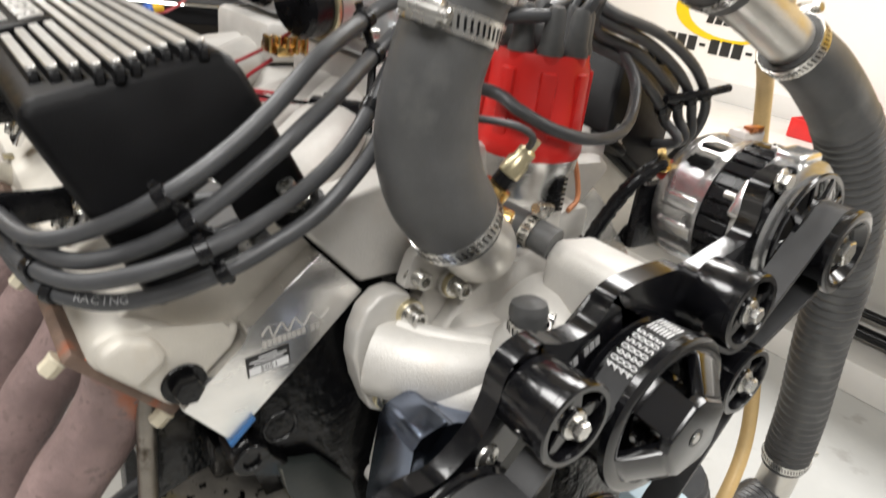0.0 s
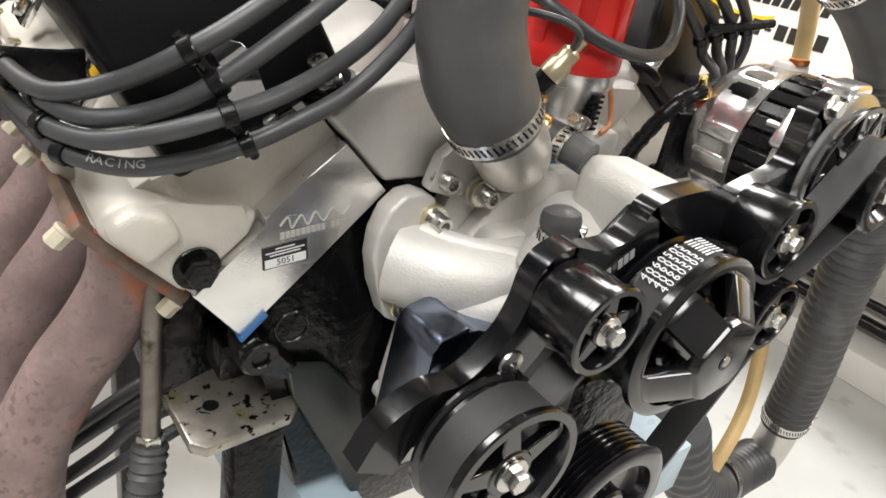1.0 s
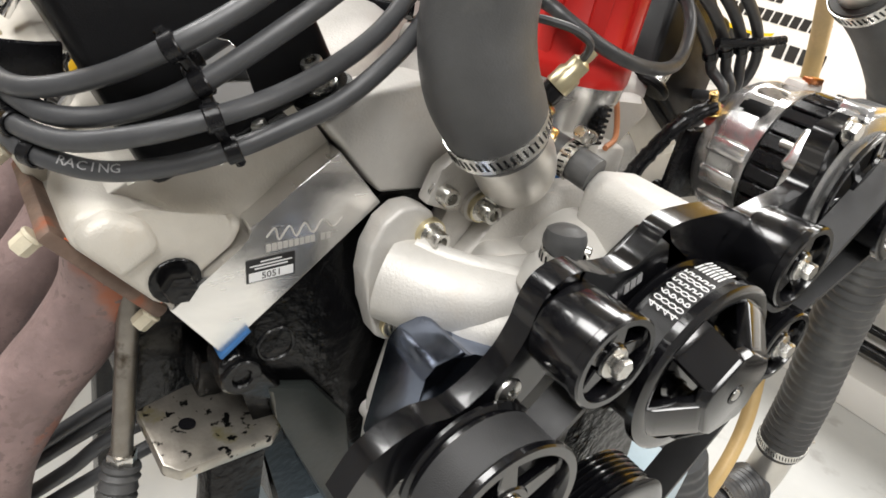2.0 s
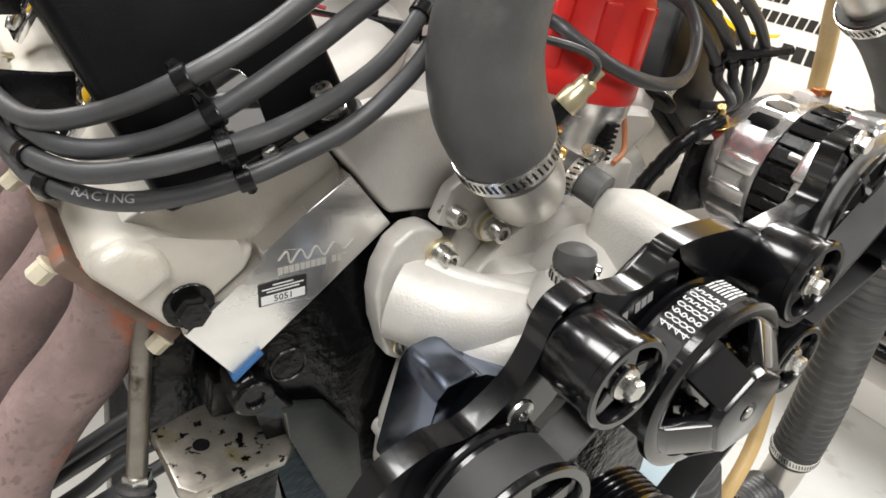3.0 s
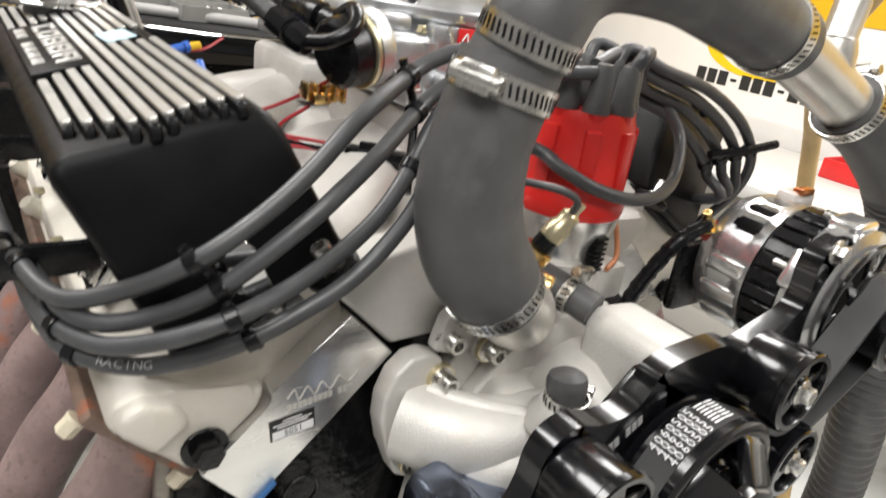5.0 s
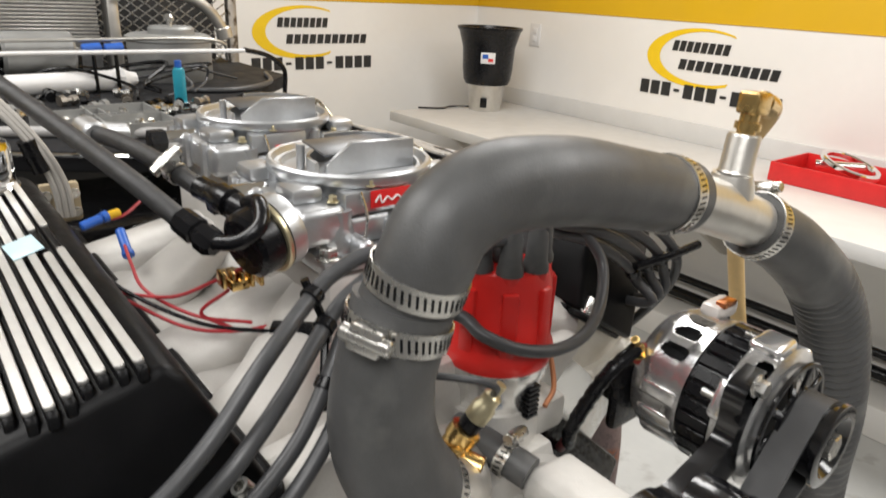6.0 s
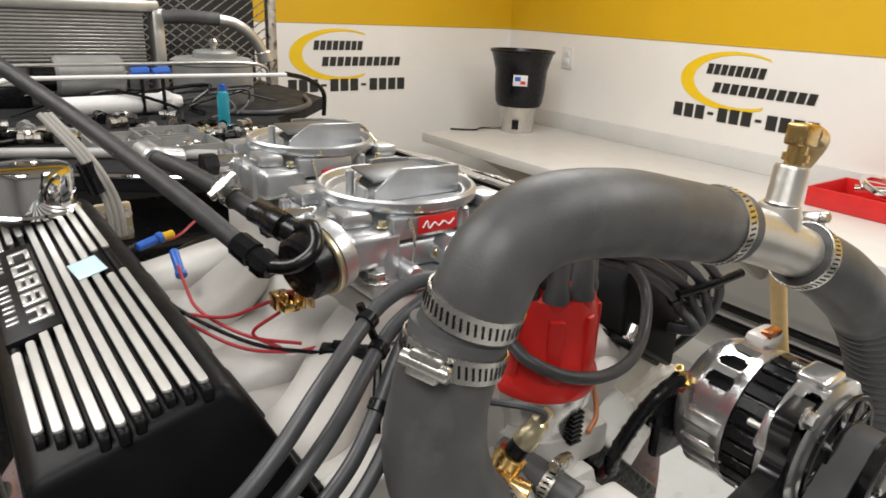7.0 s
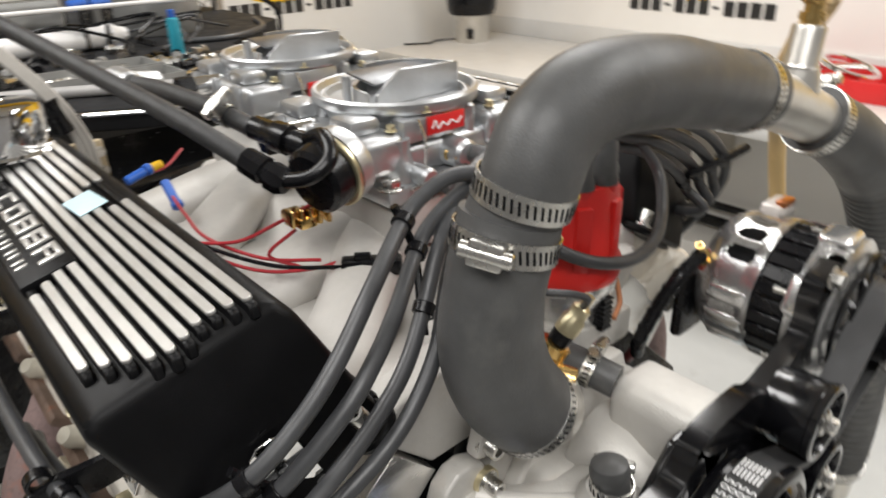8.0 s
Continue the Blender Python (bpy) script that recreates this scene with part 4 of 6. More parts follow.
# ---- carburettors ----
def carb(y0, first):
    c = thing("carburetor", "bright four-barrel carburetor on the intake manifold", "carburetor", (0.008, y0, 1.215), "carburetors")
    m = T(0.014, y0, 1.217)
    base = B()
    box(base, 0.135, 0.150, 0.014, m @ T(0, 0, 0.007), 0.004)
    part("base_plate", base, CARB, c)
    part("main_body", box(B(), 0.120, 0.120, 0.024, m @ T(0, 0, 0.026), 0.006, 3), CARB, c)
    for sx in (-1, 1):
        bowl = part("float_bowl", box(B(), 0.040, 0.125, 0.030, m @ T(sx * 0.062, -0.004, 0.036), 0.007, 3), CARB, c)
        for k in (-1, 1):
            part("bowl_lug", box(B(), 0.026, 0.030, 0.012, m @ T(sx * 0.066, k * 0.036, 0.0565), 0.004), CARB, bowl)
    part("top_plate", lathe(B(), [(0, 0.036), (0.056, 0.036), (0.058, 0.050), (0.0630, 0.058), (0.0665, 0.0600), (0.0680, 0.0625), (0.0678, 0.0680), (0.0660, 0.0700), (0.0635, 0.0695), (0.0615, 0.0640), (0.0590, 0.0625), (0.0580, 0.0655), (0.0560, 0.0655), (0.0550, 0.0600), (0, 0.0600)], m, 72), CARB, c)
    # choke tower: a wall with a rising left shoulder, closed by a curved back
    bm = B()
    prism(bm, [(-0.034, 0.0), (0.050, 0.0), (0.050, 0.024), (-0.010, 0.026), (-0.022, 0.018), (-0.030, 0.011), (-0.034, 0.010)], 0.003, m @ T(-0.001, -0.020, 0.0600) @ UP, 0.0008, 1)
    back = [m @ Vector((0.003 + 0.045 * math.cos(radians(a)), -0.020 + 0.050 * math.sin(radians(a)), 0.0)) for a in range(0, 181, 15)]
    for p, q in zip(back, back[1:]):
        d = (q - p)
        mm = Matrix.Translation((p + q) / 2 + Vector((0, 0, 0.0715))) @ Matrix.Rotation(math.atan2(d.y, d.x), 4, "Z")
        part("tower_wall", box(B(), d.length * 1.1, 0.003, 0.023 if (p.x + q.x) / 2 > 0.0 else 0.012, mm if (p.x + q.x) / 2 > 0.0 else mm @ T(0, 0, -0.0055)), CARB, c)
    part("choke_tower", bm, CARB, c)
    part("choke_plate", box(B(), 0.074, 0.038, 0.002, m @ T(0.003, 0.000, 0.0785) @ Matrix.Rotation(0.12, 4, "X"), 0.0006), PLATE, c, "grey choke plate")
    for k, (a, hh) in enumerate(((235, 0.012), (300, 0.010), (160, 0.016))):
        part("casting_boss", cyl(B(), 0.006, 0.018 + hh, m @ T(0.061 * math.cos(radians(a)), 0.061 * math.sin(radians(a)), 0.03), 14, 0.002), CARB, c)
    part("pump_body", lathe(B(), [(0, 0), (0.014, 0), (0.016, 0.006), (0.011, 0.024), (0.012, 0.034), (0, 0.034)], m @ T(-0.046, -0.056, 0.012), 18), CARB, c)
    part("pump_rod", sweep(B(), [m @ Vector(p) for p in [(-0.030, -0.064, 0.058), (-0.028, -0.070, 0.04), (-0.034, -0.074, 0.018), (-0.048, -0.074, 0.010), (-0.060, -0.068, 0.016)]], 0.0013, 8, 6), STEEL, c, "bent steel rod")
    part("vacuum_hose", sweep(B(), [m @ Vector(p) for p in [(0.012, -0.066, 0.022), (-0.004, -0.082, 0.014), (-0.024, -0.086, 0.008)]], 0.005, 12, 6), RUBBER, c, "short black vacuum hose")
    for sy in (-0.045, 0.0, 0.045):
        part("body_rib", box(B(), 0.008, 0.010, 0.034, m @ T(-0.083, sy, 0.036), 0.003), CARB, c)
    part("stud", cyl(B(), 0.0035, 0.022, m @ T(-0.040, 0.010, 0.059), 12, 0.0005), CARB, c)
    for k, (sx, sy) in enumerate(((-0.05, -0.058), (0.05, -0.058), (-0.06, 0.05), (0.06, 0.05), (-0.02, -0.062))):
        part("screw", hexhead(B(), 0.0035, 0.005, m @ T(sx, sy, 0.061 if k > 3 else 0.052)), YZINC, c, "yellow zinc screw")
    bx, bz = (0.002, 0.001) if first else (0.004, -0.010)
    badge = part("badge", box(B(), 0.037, 0.002, 0.0140, m @ T(-0.005 + bx, -0.0650, 0.0500 + bz), 0.0008), REDM, c, "small red badge with a pale flourish")
    part("badge_script", sweep(B(), [m @ T(-0.002 + bx, 0.0085, 0.0100 + bz) @ Vector(p) for p in [(-0.018, -0.0748, 0.038), (-0.014, -0.0748, 0.043), (-0.012, -0.0748, 0.037), (-0.007, -0.0748, 0.041), (-0.003, -0.0748, 0.038), (0.002, -0.0748, 0.041), (0.007, -0.0748, 0.038), (0.012, -0.0748, 0.042)]], 0.0007, 6, 5), INKW, badge)
    part("front_lug", box(B(), 0.058, 0.014, 0.018, m @ T(-0.014, -0.0570, 0.0495), 0.002), CARB, c)
    bm = B()
    part("front_port", cyl(B(), 0.008, 0.03, front(0.008 - 0.03, y0 - 0.055, 1.236), 16, 0.002), CARB, c)
    cyl(bm, 0.012, 0.025, front(0.008 + 0.012, y0 - 0.055, 1.243), 18, 0.003)
    part("front_port", bm, CARB, c)
    part("port_cap", cyl(B(), 0.0075, 0.016, front(0.008 + 0.018, y0 - 0.078, 1.243), 14, 0.002), RUBBER, c, "black rubber cap")
    part("idle_screw", hexhead(B(), 0.004, 0.012, front(0.008 + 0.004, y0 - 0.066, 1.243)), BRASS, c, "brass mixture screw")
    part("nut", hexhead(B(), 0.0075, 0.009, T(-0.045, y0 - 0.066, 1.229)), STEEL, c, "zinc hold-down nut")
    part("nut", hexhead(B(), 0.0075, 0.009, T(0.061, y0 - 0.066, 1.229)), STEEL, c)
    # linkage on the right-hand side
    lk = B()
    box(lk, 0.003, 0.035, 0.020, T(0.088, y0 - 0.01, 1.268) @ Matrix.Rotation(0.5, 4, "X"), 0.001)
    box(lk, 0.003, 0.022, 0.030, T(0.093, y0 + 0.01, 1.258), 0.001)
    cyl(lk, 0.004, 0.03, along((0.07, y0, 1.27), (0.1, y0, 1.27)), 12)
    part("linkage", lk, YZINC, c, "yellow zinc throttle linkage")
    part("spring_lever", sweep(B(), [(0.096, y0 - 0.02, 1.26), (0.10, y0 + 0.04, 1.285), (0.098, y0 + 0.08, 1.27)], 0.002, 8), STEEL, c)
    # fuel inlet on the left
    part("fuel_inlet", cyl(B(), 0.009, 0.035, along((-0.055, y0 + 0.012, 1.262), (-0.092, y0 + 0.012, 1.262)), 18, 0.002), CHROME, c, "bright inlet fitting")
    part("inlet_nut", cyl(B(), 0.012, 0.016, along((-0.086, y0 + 0.012, 1.262), (-0.105, y0 + 0.012, 1.262)), 6, 0.001), PLAST, c, "black fitting nut")
    if first:
        # electric choke
        ec = (-0.090, y0 - 0.062, 1.255)
        dirv = Vector((-0.955, -0.22, -0.20))
        q = Vector(ec)
        part("choke_housing", lathe(B(), [(0, 0), (0.026, 0), (0.027, 0.004), (0.027, 0.012), (0, 0.012)], along(q - dirv * 0.014, q), 36), CARB, c, "bright choke housing")
        part("choke_ring", ring(B(), 0.020, 0.0275, 0.004, along(q - dirv * 0.001, q + dirv), 36, 0.0008), YZINC, c, "yellow zinc retaining ring")
        part("choke_cap", lathe(B(), [(0, 0), (0.024, 0), (0.0245, 0.003), (0.0235, 0.016), (0.02, 0.019), (0, 0.019)], along(q + dirv * 0.002, q + dirv), 36), PLAST, c, "round black plastic choke cap")
        part("fast_idle_cam", box(B(), 0.014, 0.03, 0.008, T(-0.108, y0 - 0.04, 1.218), 0.002), BRASS, c, "yellow zinc idle cam")
        for j in range(5):
            part("cam_step", box(B(), 0.003, 0.012, 0.012, T(-0.118 + j * 0.006, y0 - 0.045 - 0.002 * j, 1.222), 0.0008), BRASS, c)
    return c


carb(0.190, True)
rear_carb = carb(0.378, False)
rear_carb.location += Vector((0.016, 0.010, 0.004))

# ---- fuel lines ----
fl = thing("fuel_line", "black braided fuel line crossing to the front carburetor", "fuel line", (-0.13, 0.14, 1.26), "fuel lines")
part("line", sweep(B(), [(-0.1350, 0.136, 1.2625), (-0.1583, 0.1985, 1.2883), (-0.1770, 0.2745, 1.3060), (-0.2130, 0.3875, 1.3380), (-0.2745, 0.5161, 1.3860), (-0.38, 0.74, 1.45)], 0.0070, 16, 8), LINE, fl)
part("hose_end", lathe(B(), [(0, 0), (0.0075, 0), (0.0100, 0.004), (0.0100, 0.013), (0.0080, 0.014), (0.0080, 0.017), (0.0098, 0.018), (0.0092, 0.034), (0, 0.034)], along((-0.128, 0.122, 1.256), (-0.1480, 0.170, 1.2770)), 8), PLAST, fl, "black anodised hose end")
part("bend", sweep(B(), [(-0.131, 0.126, 1.258), (-0.118, 0.108, 1.262), (-0.104, 0.106, 1.272), (-0.097, 0.124, 1.281), (-0.096, 0.15, 1.272)], 0.0052, 14, 6), PLAST, fl, "black anodised bend")
fr = thing("fuel_rail_line", "black fuel line with anodised fittings between the carburetors", "fuel line", (-0.1, 0.2, 1.27), "fuel lines")
part("hose_end", lathe(B(), [(0, 0), (0.0100, 0), (0.0100, 0.012), (0.0078, 0.013), (0.0078, 0.016), (0.0112, 0.017), (0.0112, 0.030), (0.0090, 0.033), (0.0090, 0.05), (0, 0.05)], along((-0.095, 0.148, 1.267), (-0.112, 0.20, 1.276)), 10), PLAST, fr, "black anodised hose end")
part("line", sweep(B(), [(-0.111, 0.196, 1.275), (-0.122, 0.24, 1.284), (-0.135, 0.30, 1.29), (-0.145, 0.345, 1.29)], 0.0072, 14, 6), LINE, fr)
part("tee", join(cyl(B(), 0.011, 0.03, along((-0.145, 0.335, 1.29), (-0.148, 0.365, 1.292)), 14, 0.002), cyl(bmesh.new(), 0.009, 0.03, along((-0.145, 0.35, 1.29), (-0.11, 0.355, 1.285)), 14, 0.002)), CARB, fr, "bright tee fitting")
clamp_band(fr, (-0.118, 0.222, 1.281), (-0.120, 0.230, 1.283), 0.0078, 0.009, (-0.5, -0.5, 0.7))

# ---- water pump ----
pump = thing("water_pump", "cast aluminium water pump with bolted side inlet", "water pump", (0, -0.06, 1.06))
flg = [(-0.100, 1.0965), (-0.087, 1.091), (-0.081, 1.062), (-0.087, 1.03), (-0.092, 1.006), (-0.102, 1.001), (-0.112, 1.007), (-0.121, 1.030), (-0.1275, 1.052), (-0.127, 1.070), (-0.121, 1.086), (-0.111, 1.095)]
part("inlet_flange", prism(B(), flg, 0.017, front(0, 0.0, 0), 0.003, 3), CASTW, pump)
part("inlet_passage", sweep(B(), [(-0.104, -0.010, 1.047), (-0.088, -0.032, 1.046), (-0.060, -0.052, 1.046), (-0.012, -0.068, 1.050)], 0.03, 32, 10, lambda f: 0.0300 - 0.0030 * min(1, f * 3.0) + 0.006 * max(0, f - 0.5) - 0.0015 * max(0, 1 - f * 3)), CASTW, pump)
part("casting_ridge", sweep(B(), [(-0.096, -0.018, 1.070), (-0.083, -0.036, 1.0695), (-0.064, -0.054, 1.069), (-0.044, -0.070, 1.070)], 0.006, 14, 8, lambda f: 0.0075 - 0.002 * f), CASTW, pump)
part("casting_lobe", sweep(B(), [(-0.090, -0.046, 1.030), (-0.072, -0.064, 1.034), (-0.052, -0.078, 1.041), (-0.034, -0.086, 1.050)], 0.014, 20, 8, lambda f: 0.007 + 0.012 * math.sin(math.pi * (0.1 + 0.75 * f))), CASTW, pump)
part("volute", lathe(B(), [(0, 0), (0.044, 0), (0.046, 0.004), (0.044, 0.03), (0.036, 0.045), (0.03, 0.06), (0, 0.06)], front(0.01, -0.035, 1.052), 40), CASTW, pump)
part("back_plate", prism(B(), [(-0.075, 1.05), (-0.046, 1.085), (-0.036, 1.096), (-0.018, 1.098), (0.0, 1.108), (0.03, 1.108), (0.07, 1.09), (0.085, 1.05), (0.06, 1.0), (-0.06, 1.0)], 0.014, front(0, -0.012, 0), 0.004), CASTW, pump)
part("blue_gasket_edge", prism(B(), [(-0.037, 1.097), (-0.018, 1.100), (0.0, 1.110), (0.03, 1.110), (0.0, 1.08)], 0.003, front(0, -0.009, 0)), BLUEG, pump, "blue gasket edge")
part("upper_box", prism(B(), [(0.002, 1.06), (-0.001, 1.119), (0.008, 1.129), (0.046, 1.125), (0.056, 1.06)], 0.060, front(0, -0.046, 0), 0.006, 3), CASTW, pump)
part("heater_boss", lathe(B(), [(0, 0), (0.021, 0), (0.020, 0.012), (0.015, 0.018), (0, 0.018)], T(-0.0445, -0.083, 1.072), 28), CASTW, pump)
for bx, by, bz in ((-0.0885, -0.017, 1.0785), (-0.1010, -0.017, 1.0165), (-0.0560, -0.020, 1.0945)):
    bolt = part("pump_bolt", socket_bolt(B(), 0.0060, 0.013, front(bx, by - 0.0015, bz)), STEEL, pump, "bright socket-head bolt")
    part("washer", cyl(B(), 0.0098, 0.006, front(bx, by + 0.002, bz), 22, 0.0006), YZINC, bolt, "yellow zinc washer")
part("ear", cyl(B(), 0.011, 0.018, front(-0.0560, -0.004, 1.0945), 22, 0.003), CASTW, pump)

bcap = thing("rubber_cap", "black rubber cap clamped on the pump outlet", "rubber cap", (-0.048, -0.08, 1.085))
part("cap_body", lathe(B(), [(0, 0), (0.0118, 0), (0.0118, 0.010), (0.0124, 0.012), (0.0124, 0.016), (0.0112, 0.020), (0.007, 0.0225), (0, 0.0232)], T(-0.0445, -0.083, 1.088) @ Matrix.Rotation(radians(-8), 4, "X"), 30), RUBBER, bcap)
clamp_band(bcap, (-0.0445, -0.0835, 1.092), (-0.0445, -0.084, 1.100), 0.0124, 0.009, (0.8, 0.5, 0))
byp = thing("bypass_hose", "short black rubber bypass hose with clamps", "hose", (0.0, -0.03, 1.13))
part("hose_wall", sweep(B(), [(-0.010, 0.012, 1.132), (-0.003, -0.016, 1.130), (0.006, -0.048, 1.124)], 0.0115, 22, 6), RUBBER, byp)
clamp_band(byp, (0.000, -0.030, 1.128), (0.002, -0.037, 1.1265), 0.0118, 0.008, (0.3, 0, 1))

sender = thing("temperature_sender", "brass temperature sender with a wire, screwed in the manifold", "sender", (-0.03, -0.03, 1.165))
ax = [(-0.0415, -0.0235, 1.153), (-0.0260, -0.0350, 1.185)]
a, b = Vector(ax[0]), Vector(ax[1])
d = (b - a).normalized()
L = (b - a).length
m = along(a, b)
part("brass_body", lathe(B(), [(0, -0.006), (0.009, -0.006), (0.009, 0.006), (0.0105, 0.006), (0.0105, 0.014), (0.008, 0.015), (0, 0.015)], m, 12), BRASS, sender, "brass body")
part("black_collar", cyl(B(), 0.0072, 0.009, m @ T(0, 0, 0.015), 16, 0.001), PLAST, sender, "black plastic collar")
part("sender_tip", lathe(B(), [(0, 0.024), (0.0078, 0.024), (0.0078, 0.034), (0.0062, 0.036), (0.0062, 0.043), (0.0035, 0.045), (0.0035, 0.052), (0, 0.052)], m, 14), YZINC, sender, "yellow zinc sender tip")
part("lead", sweep(B(), [b + d * 0.004, (-0.030, -0.044, 1.202), (-0.045, -0.035, 1.208), (-0.07, -0.01, 1.206), (-0.10, 0.02, 1.19)], 0.0023, 8), SILIC, sender, "grey wire lead")
stb = thing("side_fitting", "brass side fitting under the sender", "fitting", (-0.045, -0.02, 1.145))
part("elbow", join(box(B(), 0.018, 0.016, 0.018, T(-0.046, -0.028, 1.150) @ Matrix.Rotation(0.6, 4, "Z"), 0.003), cyl(bmesh.new(), 0.0075, 0.02, along((-0.046, -0.028, 1.150), (-0.032, -0.050, 1.144)), 14, 0.001)), BRASS, stb)


# ---- pulleys, belt and brackets ----
def spokes(bm, r0, r1, n, w, h, m, turn=0.0):
    for k in range(n):
        a = turn + 2 * math.pi * k / n
        prism(bm, [(r0, -w * 0.8), (r1, -w * 0.45), (r1, w * 0.45), (r0, w * 0.8)], h, m @ Matrix.Rotation(a, 4, "Z"), 0.0008, 1)
    return bm


def idler(x, y, z, r, name="idler_pulley"):
    p = thing(name, "gloss black anodised idler pulley with curved spokes", "pulley", (x, y, z), "belt pulleys")
    m = front(x, y, z)      # local z to the front, 0 at the bolt face
    part("drum", lathe(B(), [(r * 0.80, -0.036), (r * 0.90, -0.036), (r * 0.92, -0.034), (r * 0.92, -0.030), (r * 0.95, -0.028), (r * 0.95, -0.006), (r, -0.005), (r, -0.001), (r - 0.001, 0.0), (r * 0.84, 0.0), (r * 0.82, -0.002), (r * 0.80, -0.012), (r * 0.78, -0.036), (r * 0.8, -0.036)], m, 56), GLOSS, p)
    part("spokes", spokes(cyl(B(), r * 0.36, 0.012, m @ T(0, 0, -0.014), 28, 0.001), r * 0.3, r * 0.82, 5, r * 0.26, 0.007, m @ T(0, 0, -0.011), 0.3), GLOSS, p)
    part("bearing", cyl(B(), r * 0.62, 0.012, m @ T(0, 0, -0.034), 28, 0.001), BLACK, p)
    b = B()
    cyl(b, 0.0085, 0.0018, m @ T(0, 0, -0.003), 24, 0.0004)
    lathe(b, [(0, -0.001), (0.0056, -0.001), (0.0056, 0.0045), (0.0050, 0.0052), (0, 0.0052)], m, 6)
    part("bolt", b, STEEL, p, "bright hex bolt and washer")
    return p


idler(-0.077, -0.158, 1.081, 0.0260)
idler(0.087, -0.155, 1.107, 0.0275)
idler(0.113, -0.157, 1.044, 0.0265)

# water pump pulley with its nose cover
wpx, wpz, wr = 0.012, 1.053, 0.0555
wp = thing("water_pump_pulley", "gloss black water pump pulley with a domed slotted nose", "pulley", (wpx, -0.15, wpz), "belt pulleys")
m = front(wpx, -0.153, wpz)
part("drum", lathe(B(), [(wr - 0.014, -0.030), (wr - 0.003, -0.030), (wr - 0.002, -0.028), (wr - 0.006, -0.026), (wr - 0.006, -0.003), (wr, -0.001), (wr, 0.004), (wr - 0.003, 0.006), (wr - 0.009, 0.006), (wr - 0.012, -0.002), (wr - 0.014, -0.03)], m, 64), GLOSS, wp)
nose = B()
for k in range(5):
    turn = radians(138 + 72 * k)
    prof = [(0.015, 0.0255), (0.0265, 0.0235), (0.0450, 0.0095), (0.0490, 0.0030), (0.0440, 0.0010), (0.0400, 0.0060), (0.0250, 0.0165), (0.015, 0.0185)]
    arm = Matrix.Rotation(turn, 4, "Z") @ Matrix(((1, 0, 0, 0), (0, 0, -1, 0.0130), (0, 1, 0, 0), (0, 0, 0, 1)))
    prism(nose, prof, 0.0260, m @ arm, 0.0014, 2)
prism(nose, [(0.0295 * math.cos(radians(102 + 72 * k + e)), 0.0295 * math.sin(radians(102 + 72 * k + e))) for k in range(5) for e in (-10, 10)], 0.0075, m @ T(0, 0, 0.0185), 0.0014, 2, 0.93)
part("nose", nose, GLOSS, wp, "domed black nose with five windows", sharp=30)
# No hole is cut: a thin black disc paints the shade inside it.
part("nose_hole_shade", cyl(B(), 0.0062, 0.0006, m @ T(0.0, 0.0, 0.0259), 24), PLAST, wp, "black disc for the shade in the nose hole")
part("nose_bolt", cyl(B(), 0.0034, 0.0016, m @ T(-0.0016, 0.0006, 0.0259), 12, 0.0004), STEEL, wp, "bright bolt in the nose")
part("hub", cyl(B(), 0.026, 0.02, m @ T(0, 0, -0.02), 28, 0.002), GLOSS, wp)
for k in range(4):
    a = radians(57 + 90 * k)
    part("hub_bolt", hexhead(B(), 0.005, 0.008, m @ T(0.017 * math.cos(a), 0.017 * math.sin(a), 0.0)), BLACK, wp)

psx, psz, pr = -0.117, 1.000, 0.044
ps = thing("steering_pump_pulley", "gloss black steering pump pulley with curved spokes", "pulley", (psx, -0.16, psz), "belt pulleys")
m = front(psx, -0.158, psz)
part("drum", lathe(B(), [(pr - 0.010, -0.034), (pr - 0.001, -0.034), (pr - 0.001, -0.032), (pr - 0.004, -0.030), (pr - 0.004, -0.004), (pr, -0.003), (pr, 0.0), (pr - 0.001, 0.001), (pr - 0.006, 0.001), (pr - 0.008, -0.003), (pr - 0.010, -0.034)], m, 64), GLOSS, ps)
part("spokes", spokes(cyl(B(), 0.015, 0.010, m @ T(0, 0, -0.013), 28, 0.001), 0.010, pr - 0.007, 5, 0.009, 0.006, m @ T(0, 0, -0.010), 0.5), GLOSS, ps)
b = B()
cyl(b, 0.0105, 0.002, m @ T(0, 0, -0.003), 24, 0.0004)
lathe(b, [(0, -0.001), (0.0066, -0.001), (0.0066, 0.005), (0.006, 0.0058), (0, 0.0058)], m, 6)
part("bolt", b, STEEL, ps, "bright hex bolt and washer")

crx, crz, cr = 0.0, 0.908, 0.056
cp = thing("crank_pulley", "gloss black ribbed crankshaft pulley", "pulley", (crx, -0.15, crz), "belt pulleys")
m = front(crx, -0.15, crz)
prof = [(cr - 0.016, -0.03)]
for k in range(7):
    prof += [(cr - 0.004, -0.028 + k * 0.0042), (cr - 0.001, -0.0265 + k * 0.0042), (cr - 0.001, -0.0255 + k * 0.0042)]
prof += [(cr + 0.001, 0.003), (cr - 0.004, 0.006), (cr - 0.014, 0.005), (cr - 0.016, -0.004), (0.02, -0.006), (0, -0.006)]
part("drum", lathe(B(), prof, m, 64), GLOSS, cp)
part("damper", lathe(B(), [(0, -0.075), (0.078, -0.075), (0.08, -0.073), (0.08, -0.045), (0.078, -0.043), (0, -0.043)], m, 56), BLACK, cp)
part("snout", cyl(B(), 0.018, 0.012, m @ T(0, 0, -0.008), 24, 0.002), GLOSS, cp)


def arc(c, r, a0, a1, n=14):
    return [(c[0] + r * math.cos(radians(a0 + (a1 - a0) * k / n)), c[1] + r * math.sin(radians(a0 + (a1 - a0) * k / n))) for k in range(n + 1)]


